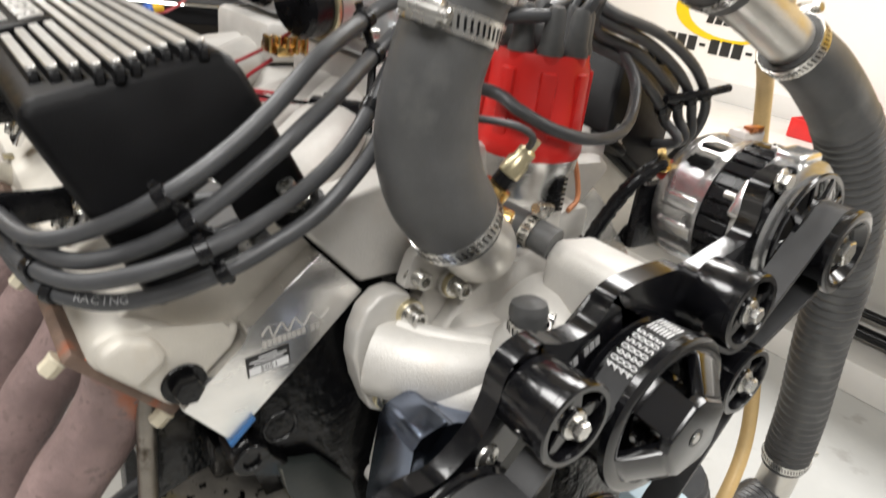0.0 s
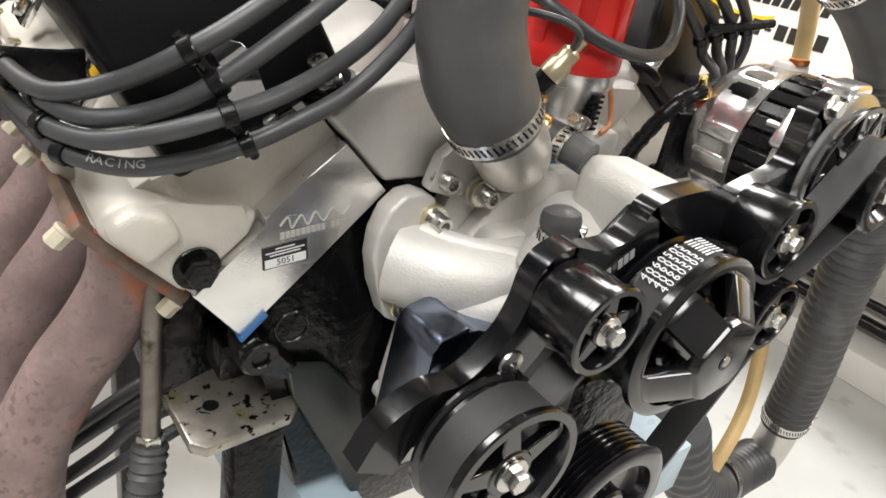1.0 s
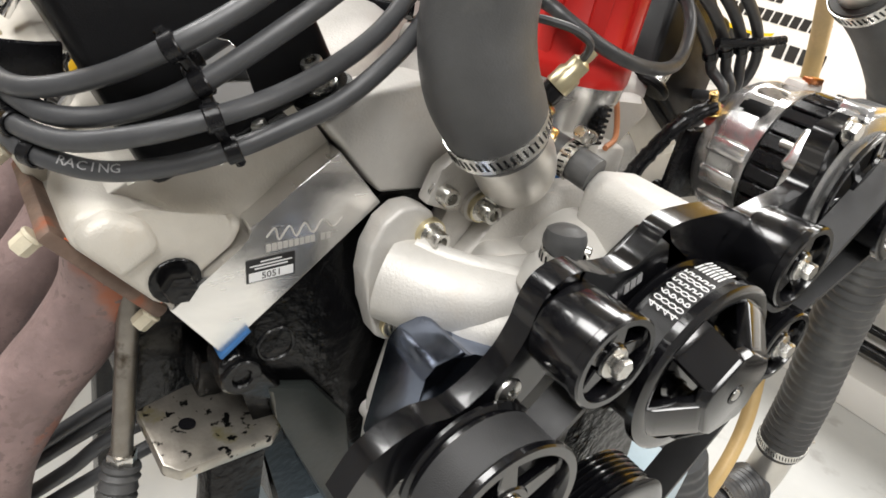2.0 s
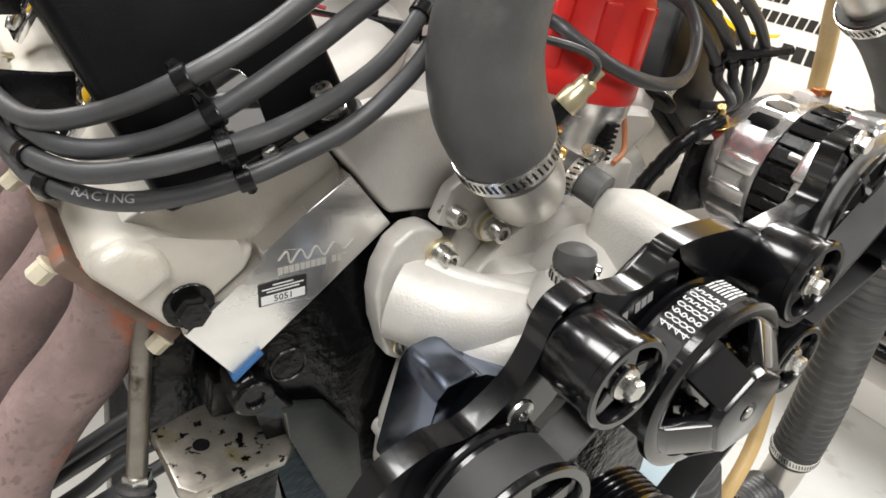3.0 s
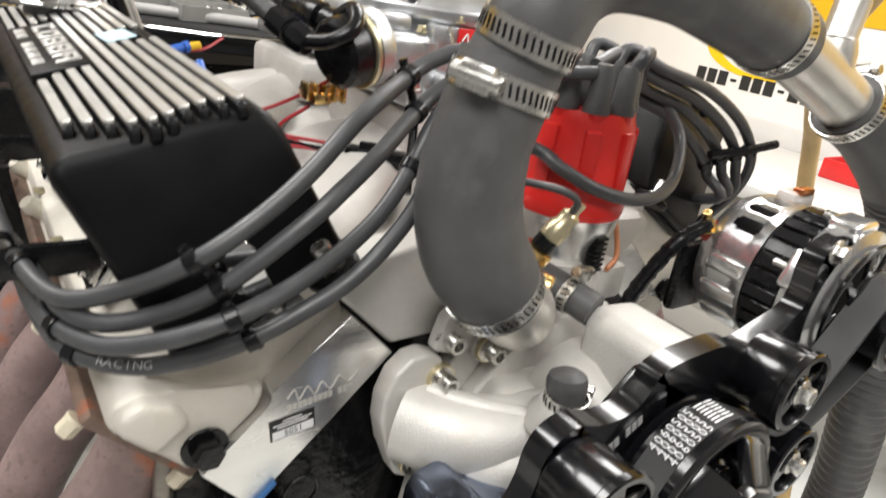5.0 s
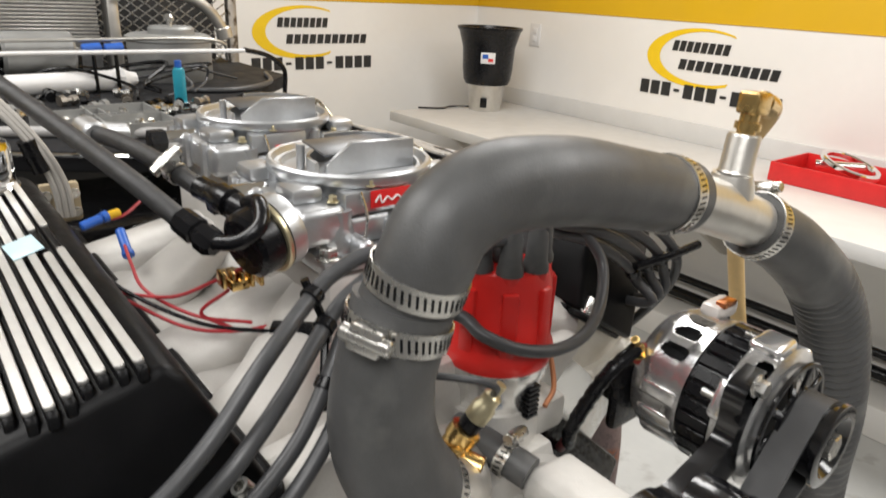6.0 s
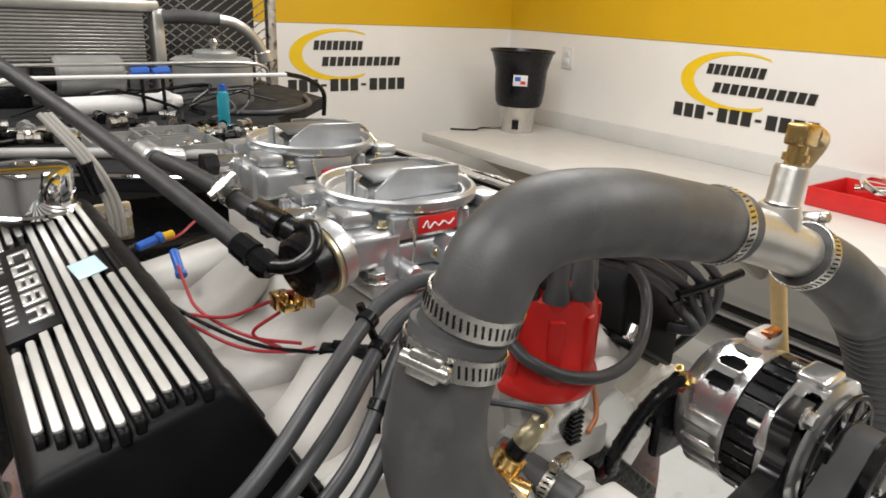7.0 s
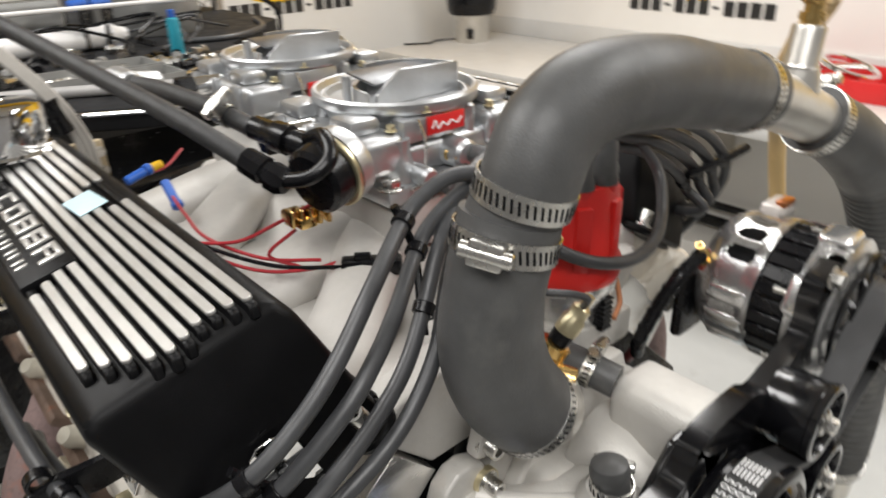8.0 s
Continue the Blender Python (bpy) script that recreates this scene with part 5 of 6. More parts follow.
ALX, ALZ = 0.190, 1.134
loop = []
loop += arc((psx, psz), pr - 0.002, 235, 60, 18)            # over the steering pump
loop += arc((-0.077, 1.081), 0.0272, 262, 300, 5)           # under the first idler
loop += arc((wpx, wpz), wr - 0.003, 150, 62, 14)            # over the water pump
loop += arc((0.087, 1.107), 0.0285, 240, 300, 6)            # under the second idler
loop += arc((ALX, ALZ), 0.031, 115, -70, 14)                # round the alternator
loop += arc((0.113, 1.044), 0.0255, 60, -60, 6)
loop += arc((crx, crz), cr, 10, -160, 16)
belt = thing("serpentine_belt", "black ribbed serpentine belt with white printing", "belt", (wpx, -0.15, wpz + wr))
part("belt_band", ribbon(B(), loop, 0.0215, 0.0035, front(0, -0.1315, 0)), BELT, belt, sharp=60)
for row in range(4):
    y = -0.1355 - row * 0.0046
    for k, ch in enumerate("4060505"):
        a = radians(136 - k * 4.9)
        r = wr + 0.0008
        mm = Matrix(((math.sin(a), 0, math.cos(a), wpx + r * math.cos(a)), (0, 1, 0, y), (-math.cos(a), 0, math.sin(a), wpz + r * math.sin(a)), (0, 0, 0, 1)))
        lettering(ch, 0.0074, mm, INKW, belt, "belt_digit", "white printed digit", 0.0001)
bm = B()
for row in range(7):
    for k in range(2):
        a = radians(97 - k * 9)
        r = wr + 0.0008
        mm = Matrix(((math.sin(a), 0, math.cos(a), wpx + r * math.cos(a)), (0, 1, 0, -0.1345 - row * 0.0024), (-math.cos(a), 0, math.sin(a), wpz + r * math.sin(a)), (0, 0, 0, 1)))
        box(bm, 0.0075, 0.0011, 0.0002, mm)
part("print_bars", bm, INKW, belt, "small white printed bars")

bracket = thing("accessory_bracket", "gloss black billet accessory drive bracket", "bracket", (0.0, -0.11, 1.10))


def band(pts, width, depth, y, bevel=0.003):
    """A curved plate: a strip of given width along a smooth path in the xz plane."""
    path = smooth_path([(p[0], p[1], 0) for p in pts], 6)
    lo, hi = [], []
    for i, q in enumerate(path):
        d = (path[min(i + 1, len(path) - 1)] - path[max(i - 1, 0)]).normalized()
        nrm = Vector((-d.y, d.x, 0))
        w = width(i / (len(path) - 1)) if callable(width) else width
        hi.append((q.x, q.y)), lo.append((q.x - nrm.x * w, q.y - nrm.y * w))
    o = bmesh.new()
    f, g = [], []
    for h, dst in ((0, f), (depth, g)):
        dst.append([o.verts.new((*p, h)) for p in hi])
        dst.append([o.verts.new((*p, h)) for p in lo])
    n = len(path)
    for i in range(n - 1):
        o.faces.new((f[0][i], f[0][i + 1], f[1][i + 1], f[1][i]))
        o.faces.new((g[0][i], g[1][i], g[1][i + 1], g[0][i + 1]))
        o.faces.new((f[0][i], g[0][i], g[0][i + 1], f[0][i + 1]))
        o.faces.new((f[1][i], f[1][i + 1], g[1][i + 1], g[1][i]))
    for i in (0, n - 1):
        o.faces.new((f[0][i], f[1][i], g[1][i], g[0][i]))
    if bevel:
        sharp = [e for e in o.edges if len(e.link_faces) == 2 and e.calc_face_angle(0) > 0.9]
        bmesh.ops.bevel(o, geom=sharp, offset=bevel, segments=3, profile=0.5, affect="EDGES")
    return join(bmesh.new(), o, front(0, y, 0))


part("front_plate", band([(-0.190, 1.002), (-0.1773, 1.0245), (-0.1548, 1.0372), (-0.1310, 1.0390), (-0.1091, 1.0576), (-0.1005, 1.0759), (-0.0980, 1.0923), (-0.0915, 1.1042), (-0.0757, 1.1100), (-0.0560, 1.1050), (-0.0337, 1.1065), (-0.0226, 1.1164), (-0.0150, 1.1270), (0.0071, 1.1313), (0.0459, 1.1320), (0.0661, 1.1245), (0.0927, 1.1305), (0.1200, 1.1390), (0.1265, 1.1527), (0.1250, 1.1683), (0.1300, 1.1810), (0.1516, 1.1879)], lambda f: 0.026 + 0.012 * math.sin(f * 3.14), 0.015, -0.106), GLOSS, bracket)
part("engraved_bars", char_bars(B(), 7, 0.0047, 0.0062, T(-0.0500, -0.1212, 1.0800) @ Matrix.Rotation(radians(-30), 4, "Y") @ UP, 0.001, 0.0003, (3,)), FAINT, bracket, "faint engraved bars")
part("pulley_post", cyl(B(), 0.015, 0.02, front(-0.077, -0.112, 1.081), 24, 0.002), GLOSS, bracket)
part("pulley_post", cyl(B(), 0.015, 0.02, front(0.087, -0.112, 1.107), 24, 0.002), GLOSS, bracket)
part("pulley_post", cyl(B(), 0.015, 0.02, front(0.113, -0.112, 1.044), 24, 0.002), GLOSS, bracket)
part("lower_arm", prism(B(), [(0.06, 1.11), (0.13, 1.09), (0.135, 1.03), (0.10, 1.02), (0.07, 1.06)], 0.012, front(0, -0.102, 0), 0.002), GLOSS, bracket)
part("web_plate", prism(B(), [(-0.03, 1.098), (-0.012, 1.118), (0.045, 1.122), (0.066, 1.112), (0.08, 1.06), (0.0, 1.04), (-0.06, 1.07)], 0.008, front(0, -0.098, 0), 0.002), GLOSS, bracket)
rear = thing("pump_bracket", "gloss black steering pump bracket with a notched top", "bracket", (-0.13, -0.08, 1.02))
# The plate is gloss black; its bluish metal colour stands in for a reflection.
part("notched_plate", prism(B(), [(-0.132, 0.965), (-0.1275, 1.032), (-0.1225, 1.0400), (-0.1035, 1.0450), (-0.0985, 1.0390), (-0.0930, 1.0365), (-0.0830, 1.0380), (-0.056, 1.0370), (-0.052, 0.98), (-0.10, 0.94)], 0.040, front(0, -0.048, 0), 0.003), mat("black_with_bluish_reflection", (0.20, 0.23, 0.30), 0.22, 1.0, 0.1, 200, 0.08, 60), rear, "gloss black plate with a bluish reflection put into its colour")
part("grey_plate", prism(B(), [(-0.125, 1.035), (-0.085, 1.048), (-0.03, 1.02), (-0.03, 0.96), (-0.09, 0.95)], 0.006, front(0, -0.112, 0), 0.001), PLATE2, rear, "grey steel plate")
for bx, bz in ((-0.101, 1.043), (-0.062, 1.012)):
    part("button_bolt", lathe(B(), [(0.003, 0.002), (0.003, 0.0045), (0.0075, 0.0035), (0.0088, 0.001), (0.0088, 0), (0, 0)], front(bx, -0.119, bz), 24), STEEL, rear, "flat round-headed bolt")

# ---- alternator ----
alt = thing("alternator", "polished aluminium alternator with a black stator band", "alternator", (ALX, -0.08, ALZ))
m = front(ALX, -0.02, ALZ)           # local z from the rear (0) to the front
AR = 0.056


def vented(prof, slots, half, z0, z1):
    """A shell of revolution from a profile of (r, z), with rounded slots cut at the angles given, between z0 and z1."""
    o = bmesh.new()
    steps = 144
    vv = [[o.verts.new((r * math.cos(2 * math.pi * k / steps), r * math.sin(2 * math.pi * k / steps), z)) for k in range(steps)] for r, z in prof]
    zc, zh = (z0 + z1) / 2, (z1 - z0) / 2
    for i in range(len(prof) - 1):
        for k in range(steps):
            a, zm = 2.5 * k + 1.25, (prof[i][1] + prof[i + 1][1]) / 2
            if any((abs((a - c + 180) % 360 - 180) / half) ** 2.6 + (abs(zm - zc) / zh) ** 2.6 < 1 for c in slots):
                continue
            o.faces.new((vv[i][k], vv[i][(k + 1) % steps], vv[i + 1][(k + 1) % steps], vv[i + 1][k]))
    bmesh.ops.solidify(o, geom=o.faces[:], thickness=-0.003)
    return o


rear_prof = [(AR - 0.014, 0.002), (AR - 0.008, 0.006), (AR - 0.004, 0.012), (AR - 0.002, 0.017)] + [(AR - 0.001, 0.020 + 0.002 * k) for k in range(12)] + [(AR, 0.044), (AR + 0.001, 0.052)]
part("rear_case", join(B(), vented(rear_prof, (60, 79, 98, 117, 136), 6.4, 0.0225, 0.0445), m), POLI, alt, "polished aluminium rear case")
for a in (172, 196, 220):
    part("case_web", box(B(), 0.008, 0.014, 0.034, m @ Matrix.Rotation(radians(a), 4, "Z") @ T(AR - 0.003, 0, 0.034), 0.0035, 3), POLI, alt)
part("rear_lid", lathe(B(), [(0, 0.0), (AR - 0.018, 0.0), (AR - 0.012, 0.004), (AR - 0.012, 0.008), (0, 0.008)], m, 48), POLI, alt)
part("core", cyl(B(), AR - 0.014, 0.085, m @ T(0, 0, 0.008), 40), BENCH, alt, "dark inner windings")
bm = B()
lathe(bm, [(AR - 0.006, 0.052), (AR - 0.002, 0.052), (AR - 0.002, 0.078), (AR - 0.006, 0.078)], m, 64)
part("stator_band", bm, BLACK, alt, "black laminated stator band")
for k in range(30):
    bm = B()
    box(bm, 0.004, 0.0095, 0.025, m @ Matrix.Rotation(2 * math.pi * k / 30, 4, "Z") @ T(AR - 0.001, 0, 0.065), 0.001, 1)
    part("lamination_rib", bm, PLAST, alt)
part("front_case", join(B(), vented([(AR + 0.001, 0.078), (AR + 0.001, 0.086)] + [(AR, 0.088 + 0.002 * k) for k in range(7)] + [(AR - 0.004, 0.103), (AR - 0.012, 0.106)], range(0, 360, 24), 7, 0.0875, 0.1005), m), POLI, alt, "polished aluminium front case")
for k in range(5):
    a = radians(30 + 62 * k)
    lug = part("case_lug", box(B(), 0.014, 0.030, 0.024, m @ Matrix.Rotation(a, 4, "Z") @ T(AR - 0.002, 0, 0.086), 0.004, 3), POLI, alt)
    part("through_bolt", cyl(B(), 0.003, 0.012, m @ Matrix.Rotation(a, 4, "Z") @ T(AR + 0.001, 0, 0.066), 10), STEEL, lug)
fan_m = m @ T(0, 0, 0.108)
bm = B()
ring(bm, 0.046, 0.050, 0.003, fan_m, 48, 0.0005)
part("cooling_fan", bm, GLOSS, alt, "black spoked cooling fan")
for k in range(10):
    part("fan_blade", spokes(B(), 0.02, 0.047, 1, 0.006, 0.003, fan_m, 0.628 * k), GLOSS, alt)
pm2 = front(ALX, -0.131, ALZ)
part("pulley", lathe(B(), [(0.02, 0.0), (0.032, 0.0), (0.032, 0.003), (0.028, 0.004), (0.028, 0.026), (0.032, 0.027), (0.032, 0.030), (0.030, 0.031), (0.024, 0.031), (0.02, 0.024), (0, 0.024)], pm2, 48), GLOSS, alt, "gloss black pulley")
part("pulley_nut", hexhead(B(), 0.010, 0.010, pm2 @ T(0, 0, 0.022)), STEEL, alt)
st = Vector((0.1455, -0.026, 1.160))
part("stud_boss", cyl(B(), 0.0095, 0.016, along(st + Vector((0.014, -0.004, -0.010)), st), 20, 0.002), mat("dull_red_insulator", (0.30, 0.035, 0.025), 0.5), alt, "red insulated terminal")
part("terminal_stud", join(cyl(B(), 0.0035, 0.016, along(st, st + Vector((-0.006, 0.0, 0.01))), 12), hexhead(bmesh.new(), 0.006, 0.006, along(st, st + Vector((-0.006, 0.0, 0.01))))), BRASS, alt, "brass terminal stud")
bt = front(0.138, -0.121, 1.182)
part("mount_bolt", hexhead(B(), 0.0062, 0.008, bt), STEEL, alt, "bright mounting bolt")
part("back_cover", box(B(), 0.05, 0.012, 0.06, T(ALX - 0.03, -0.016, ALZ - 0.02), 0.006), PLAST, alt, "black plastic rear cover")
part("plug_top", box(B(), 0.034, 0.018, 0.015, T(ALX + 0.030, -0.046, ALZ + 0.052), 0.005), mat("clear_plastic_cap", (0.75, 0.70, 0.66), 0.2, 0.0), alt, "pale plastic terminal cover")
part("copper_tab", box(B(), 0.018, 0.009, 0.005, T(ALX + 0.028, -0.052, ALZ + 0.060), 0.001), mat("copper", (0.70, 0.28, 0.12), 0.3, 1.0), alt, "copper tab")
cable = thing("charge_cable", "black taped charge cable hanging from the alternator", "cable", st)
part("cable_body", sweep(B(), [st + Vector((-0.003, 0, 0.004)), (0.118, -0.022, 1.150), (0.105, -0.015, 1.125), (0.095, -0.01, 1.10), (0.10, -0.005, 1.08)], 0.006, 12, 8, lambda f: 0.0060 + 0.0004 * math.sin(f * 61) + 0.0003 * math.sin(f * 97)), PLAST, cable)
part("lower_wire", sweep(B(), [(0.100, -0.012, 1.112), (0.097, -0.005, 1.085), (0.11, 0.01, 1.062), (0.14, 0.02, 1.06)], 0.0042, 10), mat("dark_red_sheath", (0.10, 0.02, 0.02), 0.4), cable, "dark red wire")

# ---- exhaust headers ----
hd = thing("exhaust_header", "heat-browned steel exhaust header with four primary tubes", "exhaust header", (-0.30, 0.2, 1.0))
for k in range(4):
    part("flange", box(B(), 0.009, 0.096, 0.080, bank_m(1, -0.0065, 0.072 + k * 0.111, 0.068), 0.003), RUSTY, hd, "rusty steel flange")
for k in range(4):
    y = 0.080 + k * 0.111
    tube = [(-0.2440, y - 0.006, 1.040), (-0.2475, y, 1.0070), (-0.2640, y, 0.9750), (-0.2890, y, 0.9380), (-0.3120, y - 0.001, 0.8850), (-0.3180, y + 0.003, 0.8060), (-0.312, y + 0.02, 0.70)]
    part("primary_tube", sweep(B(), tube, 0.0245, 28, 8), RUST, hd)
bead = [bank(1, -0.0015, v) for v in (0.100, 0.085, 0.070, 0.052, 0.036)]
part("gasket_bead", sweep(B(), [(x, 0.0235, z) for x, z in bead], 0.0012, 8, 10, lambda f: 0.0004 + 0.0013 * max(0.0, math.sin(7.5 * f - 1.6)) * (0.8 + 0.2 * math.sin(70 * f))), GASK, hd, "orange gasket sealer bead")
for vv, yy in ((0.030, 0.032), (0.106, 0.034), (0.030, 0.125), (0.106, 0.145), (0.106, 0.20)):
    p = bank(1, -0.011, vv)
    q = bank(1, -0.024, vv)
    part("header_bolt", hexhead(B(), 0.0056, 0.011, along((p[0], yy, p[1]), (q[0], yy, q[1])), 1.1), CREAMZ, hd, "pale zinc header bolt")
hd2 = thing("exhaust_header", "heat-browned steel exhaust header on the far bank", "exhaust header", (0.30, 0.2, 1.0))
far_y = 0.105
for k in range(4):
    y = far_y + k * 0.111
    part("primary_tube", sweep(B(), [(0.258, y, 1.02), (0.30, y, 0.97), (0.315, y, 0.88), (0.31, y, 0.7)], 0.0235, 20, 6), RUST, hd2)

# ---- stand and mounts ----
mp = thing("mount_plate", "worn bare steel engine mount plate with flaking paint", "mount plate", (-0.2, 0.02, 0.935))
bm = B()
PLW = mat("flaking_painted_steel", (0.44, 0.41, 0.36), 0.36, 0.85, 0.4, 200, 0.25, 40, (0.34, 0.30, 0.13), 0.10, 30, color3=(0.008, 0.008, 0.008), spot3=0.06, sscale3=130)
prism(bm, [(-0.236, 0.045), (-0.190, 0.062), (-0.155, 0.035), (-0.152, 0.008), (-0.168, -0.008), (-0.226, -0.014), (-0.234, -0.006)], 0.009, T(0, 0, 0.928), 0.002)
part("plate", bm, PLW, mp)
# The plate is solid here; a flat black disc stands for the hole's shade.
part("bolt_hole_shade", cyl(B(), 0.0052, 0.0006, T(-0.212, 0.021, 0.9372), 24), PLAST, mp, "black disc for the shade in the bolt hole")
part("post", box(B(), 0.036, 0.028, 0.45, T(-0.186, 0.010, 0.70), 0.005), BLACK, mp, "black steel post")
part("gusset", box(B(), 0.04, 0.03, 0.03, T(-0.180, 0.055, 0.952), 0.004), BLACK, mp)
stand = thing("engine_stand", "blue-grey painted steel engine stand", "stand", (0, 0, 0))
part("rail", box(B(), 0.044, 0.9, 0.13, T(-0.122, 0.35, 0.765), 0.003), STAND, stand)
part("rail", box(B(), 0.05, 0.9, 0.06, T(0.2, 0.35, 0.80), 0.003), STAND, stand)
part("cross_rail", box(B(), 0.36, 0.04, 0.05, T(0.03, -0.02, 0.745), 0.002), STAND, stand)
for sx in (-0.108, 0.2):
    for sy in (0.12, 0.75):
        part("leg", box(B(), 0.05, 0.05, 0.77 - Z0, T(sx, sy, (0.77 + Z0) / 2), 0.003), BLACK, stand)
dip = thing("dipstick_tube", "bare steel tube with a black braided hose end beside the headers", "tube", (-0.245, 0.04, 0.9))
part("tube_wall", sweep(B(), [(-0.236, 0.06, 1.02), (-0.241, 0.05, 0.96), (-0.245, 0.04, 0.905)], 0.0065, 14, 4), DULL, dip)
part("nut", cyl(B(), 0.009, 0.014, T(-0.245, 0.04, 0.896), 6, 0.001), STEEL, dip)
part("boot", sweep(B(), [(-0.245, 0.04, 0.90), (-0.252, 0.03, 0.87), (-0.262, 0.02, 0.83)], 0.012, 18, 12, lambda f: 0.0115 + 0.0012 * math.sin(f * 60)), RUBBER, dip, "ribbed black boot")
for k, (dx, dz) in enumerate(((0, 0), (0.004, -0.013), (-0.01, -0.040), (0.008, -0.062))):
    single("loom_cable", sweep(B(), [(-0.16, 0.10, 0.920 + dz), (-0.188, 0.10, 0.918 + dz), (-0.228 + dx, 0.10, 0.906 + dz), (-0.266, 0.105, 0.880 + dz), (-0.31, 0.12, 0.84 + dz)], 0.0055, 10, 6), SILIC, (-0.22, 0.11, 0.96 + dz), "black cable behind the header", "cable", "loom cables")

# ---- bench with parts and the cooling rack behind the engine ----
BZ = 1.185
cart = thing("test_bench", "black steel test bench with a bright front edge, behind the engine", "bench", (0, 1.2, Z0))
part("bench_top", prism(B(), [(-1.0, 1.20), (-0.28, 0.86), (-0.02, 0.70), (0.16, 0.66), (0.30, 1.12), (0.56, 1.40), (0.56, 1.86), (-1.0, 1.86)], 0.03, T(0, 0, BZ - 0.03), 0.003), BENCH, cart, "dark matt bench top")
part("front_edge", sweep(B(), [(-0.28, 0.852, BZ - 0.004), (-0.02, 0.692, BZ - 0.004), (0.158, 0.652, BZ - 0.004)], 0.0035, 8, 2), CHROME, cart, "bright metal edge")
part("front_panel", prism(B(), [(-0.62, 0.56), (0.4, 0.56), (0.4, 0.60), (-0.62, 0.60)], 0.30, T(0, 0, 0.83), 0.004), BLACK, cart, "black front panel")
part("shelf", box(B(), 1.0, 0.30, 0.02, T(-0.1, 0.72, 1.10), 0.002), BLACK, cart)
for sx in (-0.9, 0.5):
    for sy in (1.2, 1.8):
        part("leg", box(B(), 0.05, 0.05, BZ - 0.03 - Z0, T(sx, sy, (BZ - 0.03 + Z0) / 2), 0.003), BLACK, cart)
bell = thing("bellhousing", "black painted bellhousing at the back of the engine", "bellhousing", (0, 0.52, 0.95))
part("housing", lathe(B(), [(0, 0), (0.19, 0), (0.2, 0.01), (0.2, 0.06), (0, 0.06)], front(0, 0.548, 0.95), 48), BLACK, bell)

# terminal block with pale wires
tb = thing("terminal_block", "small brass terminal block with clamped wires", "terminal block", (-0.146, 0.553, 1.175))
part("block", box(B(), 0.040, 0.010, 0.046, T(-0.146, 0.553, 1.172), 0.003), mat("aged_cream_plastic", (0.42, 0.34, 0.22), 0.45), tb)
for sx in (-0.014, 0.014):
    for dz in (-0.012, 0.010):
        part("terminal_screw", hexhead(B(), 0.0045, 0.006, front(-0.146 + sx, 0.548, 1.172 + dz)), STEEL, tb)
for k in range(3):
    single("sensor_lead", sweep(B(), [(-0.150 + k * 0.006, 0.540, 1.158), (-0.154 + k * 0.006, 0.535, 1.20), (-0.172 + k * 0.005, 0.53, 1.25), (-0.205 + k * 0.005, 0.56, 1.30)], 0.0034, 8, 6), mat("grey_cable_sheath", (0.42, 0.40, 0.37), 0.5) if k == 0 else bpy.data.materials["grey_cable_sheath"], (-0.15, 0.54, 1.16), "thin grey sensor lead rising from the terminal block", "cable", "sensor leads")
part("heat_shrink", sweep(B(), [(-0.162, 0.533, 1.215), (-0.172, 0.532, 1.25)], 0.0095, 12, 3), PLAST, tb, "black heat-shrink sleeve")

# choke wiring: red leads with blue connectors
for k, pts in enumerate((
        [(-0.165, 0.34, 1.214), (-0.135, 0.335, 1.216), (-0.112, 0.345, 1.226)],
        [(-0.139, 0.32, 1.200), (-0.146, 0.27, 1.195), (-0.150, 0.22, 1.192), (-0.130, 0.17, 1.186), (-0.10, 0.14, 1.185)],
        [(-0.166, 0.23, 1.190), (-0.140, 0.19, 1.196), (-0.118, 0.165, 1.212), (-0.104, 0.135, 1.232)],
        [(-0.112, 0.15, 1.21), (-0.128, 0.165, 1.19), (-0.112, 0.15, 1.18)],
        [(-0.166, 0.22, 1.189), (-0.140, 0.165, 1.182), (-0.11, 0.14, 1.181), (-0.082, 0.135, 1.181)])):
    single("choke_lead", sweep(B(), pts, 0.0014, 8, 6), WIRER, pts[0], "thin red wire along the intake manifold", "wire", "choke leads")
for p, q in (((-0.168, 0.332, 1.213), (-0.150, 0.336, 1.217)), ((-0.139, 0.326, 1.207), (-0.140, 0.305, 1.194))):
    c = thing("crimp_connector", "blue crimp connector on a red wire", "connector", p, "crimp connectors")
    part("sleeve", cyl(B(), 0.0042, (Vector(q) - Vector(p)).length, along(p, q), 12, 0.001), BLUE, c)
    part("collar", cyl(B(), 0.0052, 0.006, along(q, Vector(q) * 2 - Vector(p)), 12, 0.001), BLUE, c)
c = thing("crimp_connector", "yellow crimp connector on a red wire", "connector", (-0.15, 0.336, 1.217), "crimp connectors")
part("sleeve", cyl(B(), 0.0040, 0.016, along((-0.150, 0.336, 1.217), (-0.130, 0.338, 1.220)), 12, 0.001), YELLOW, c)
blk = thing("wire_plug", "black two-pin plug on thin leads", "plug", (-0.085, 0.12, 1.18))
part("plug_body", box(B(), 0.044, 0.014, 0.012, T(-0.075, 0.112, 1.182) @ Matrix.Rotation(radians(-38), 4, "Z"), 0.002), PLAST, blk)
part("clip", box(B(), 0.012, 0.006, 0.006, T(-0.080, 0.116, 1.189) @ Matrix.Rotation(radians(-38), 4, "Z"), 0.001), PLAST, blk)
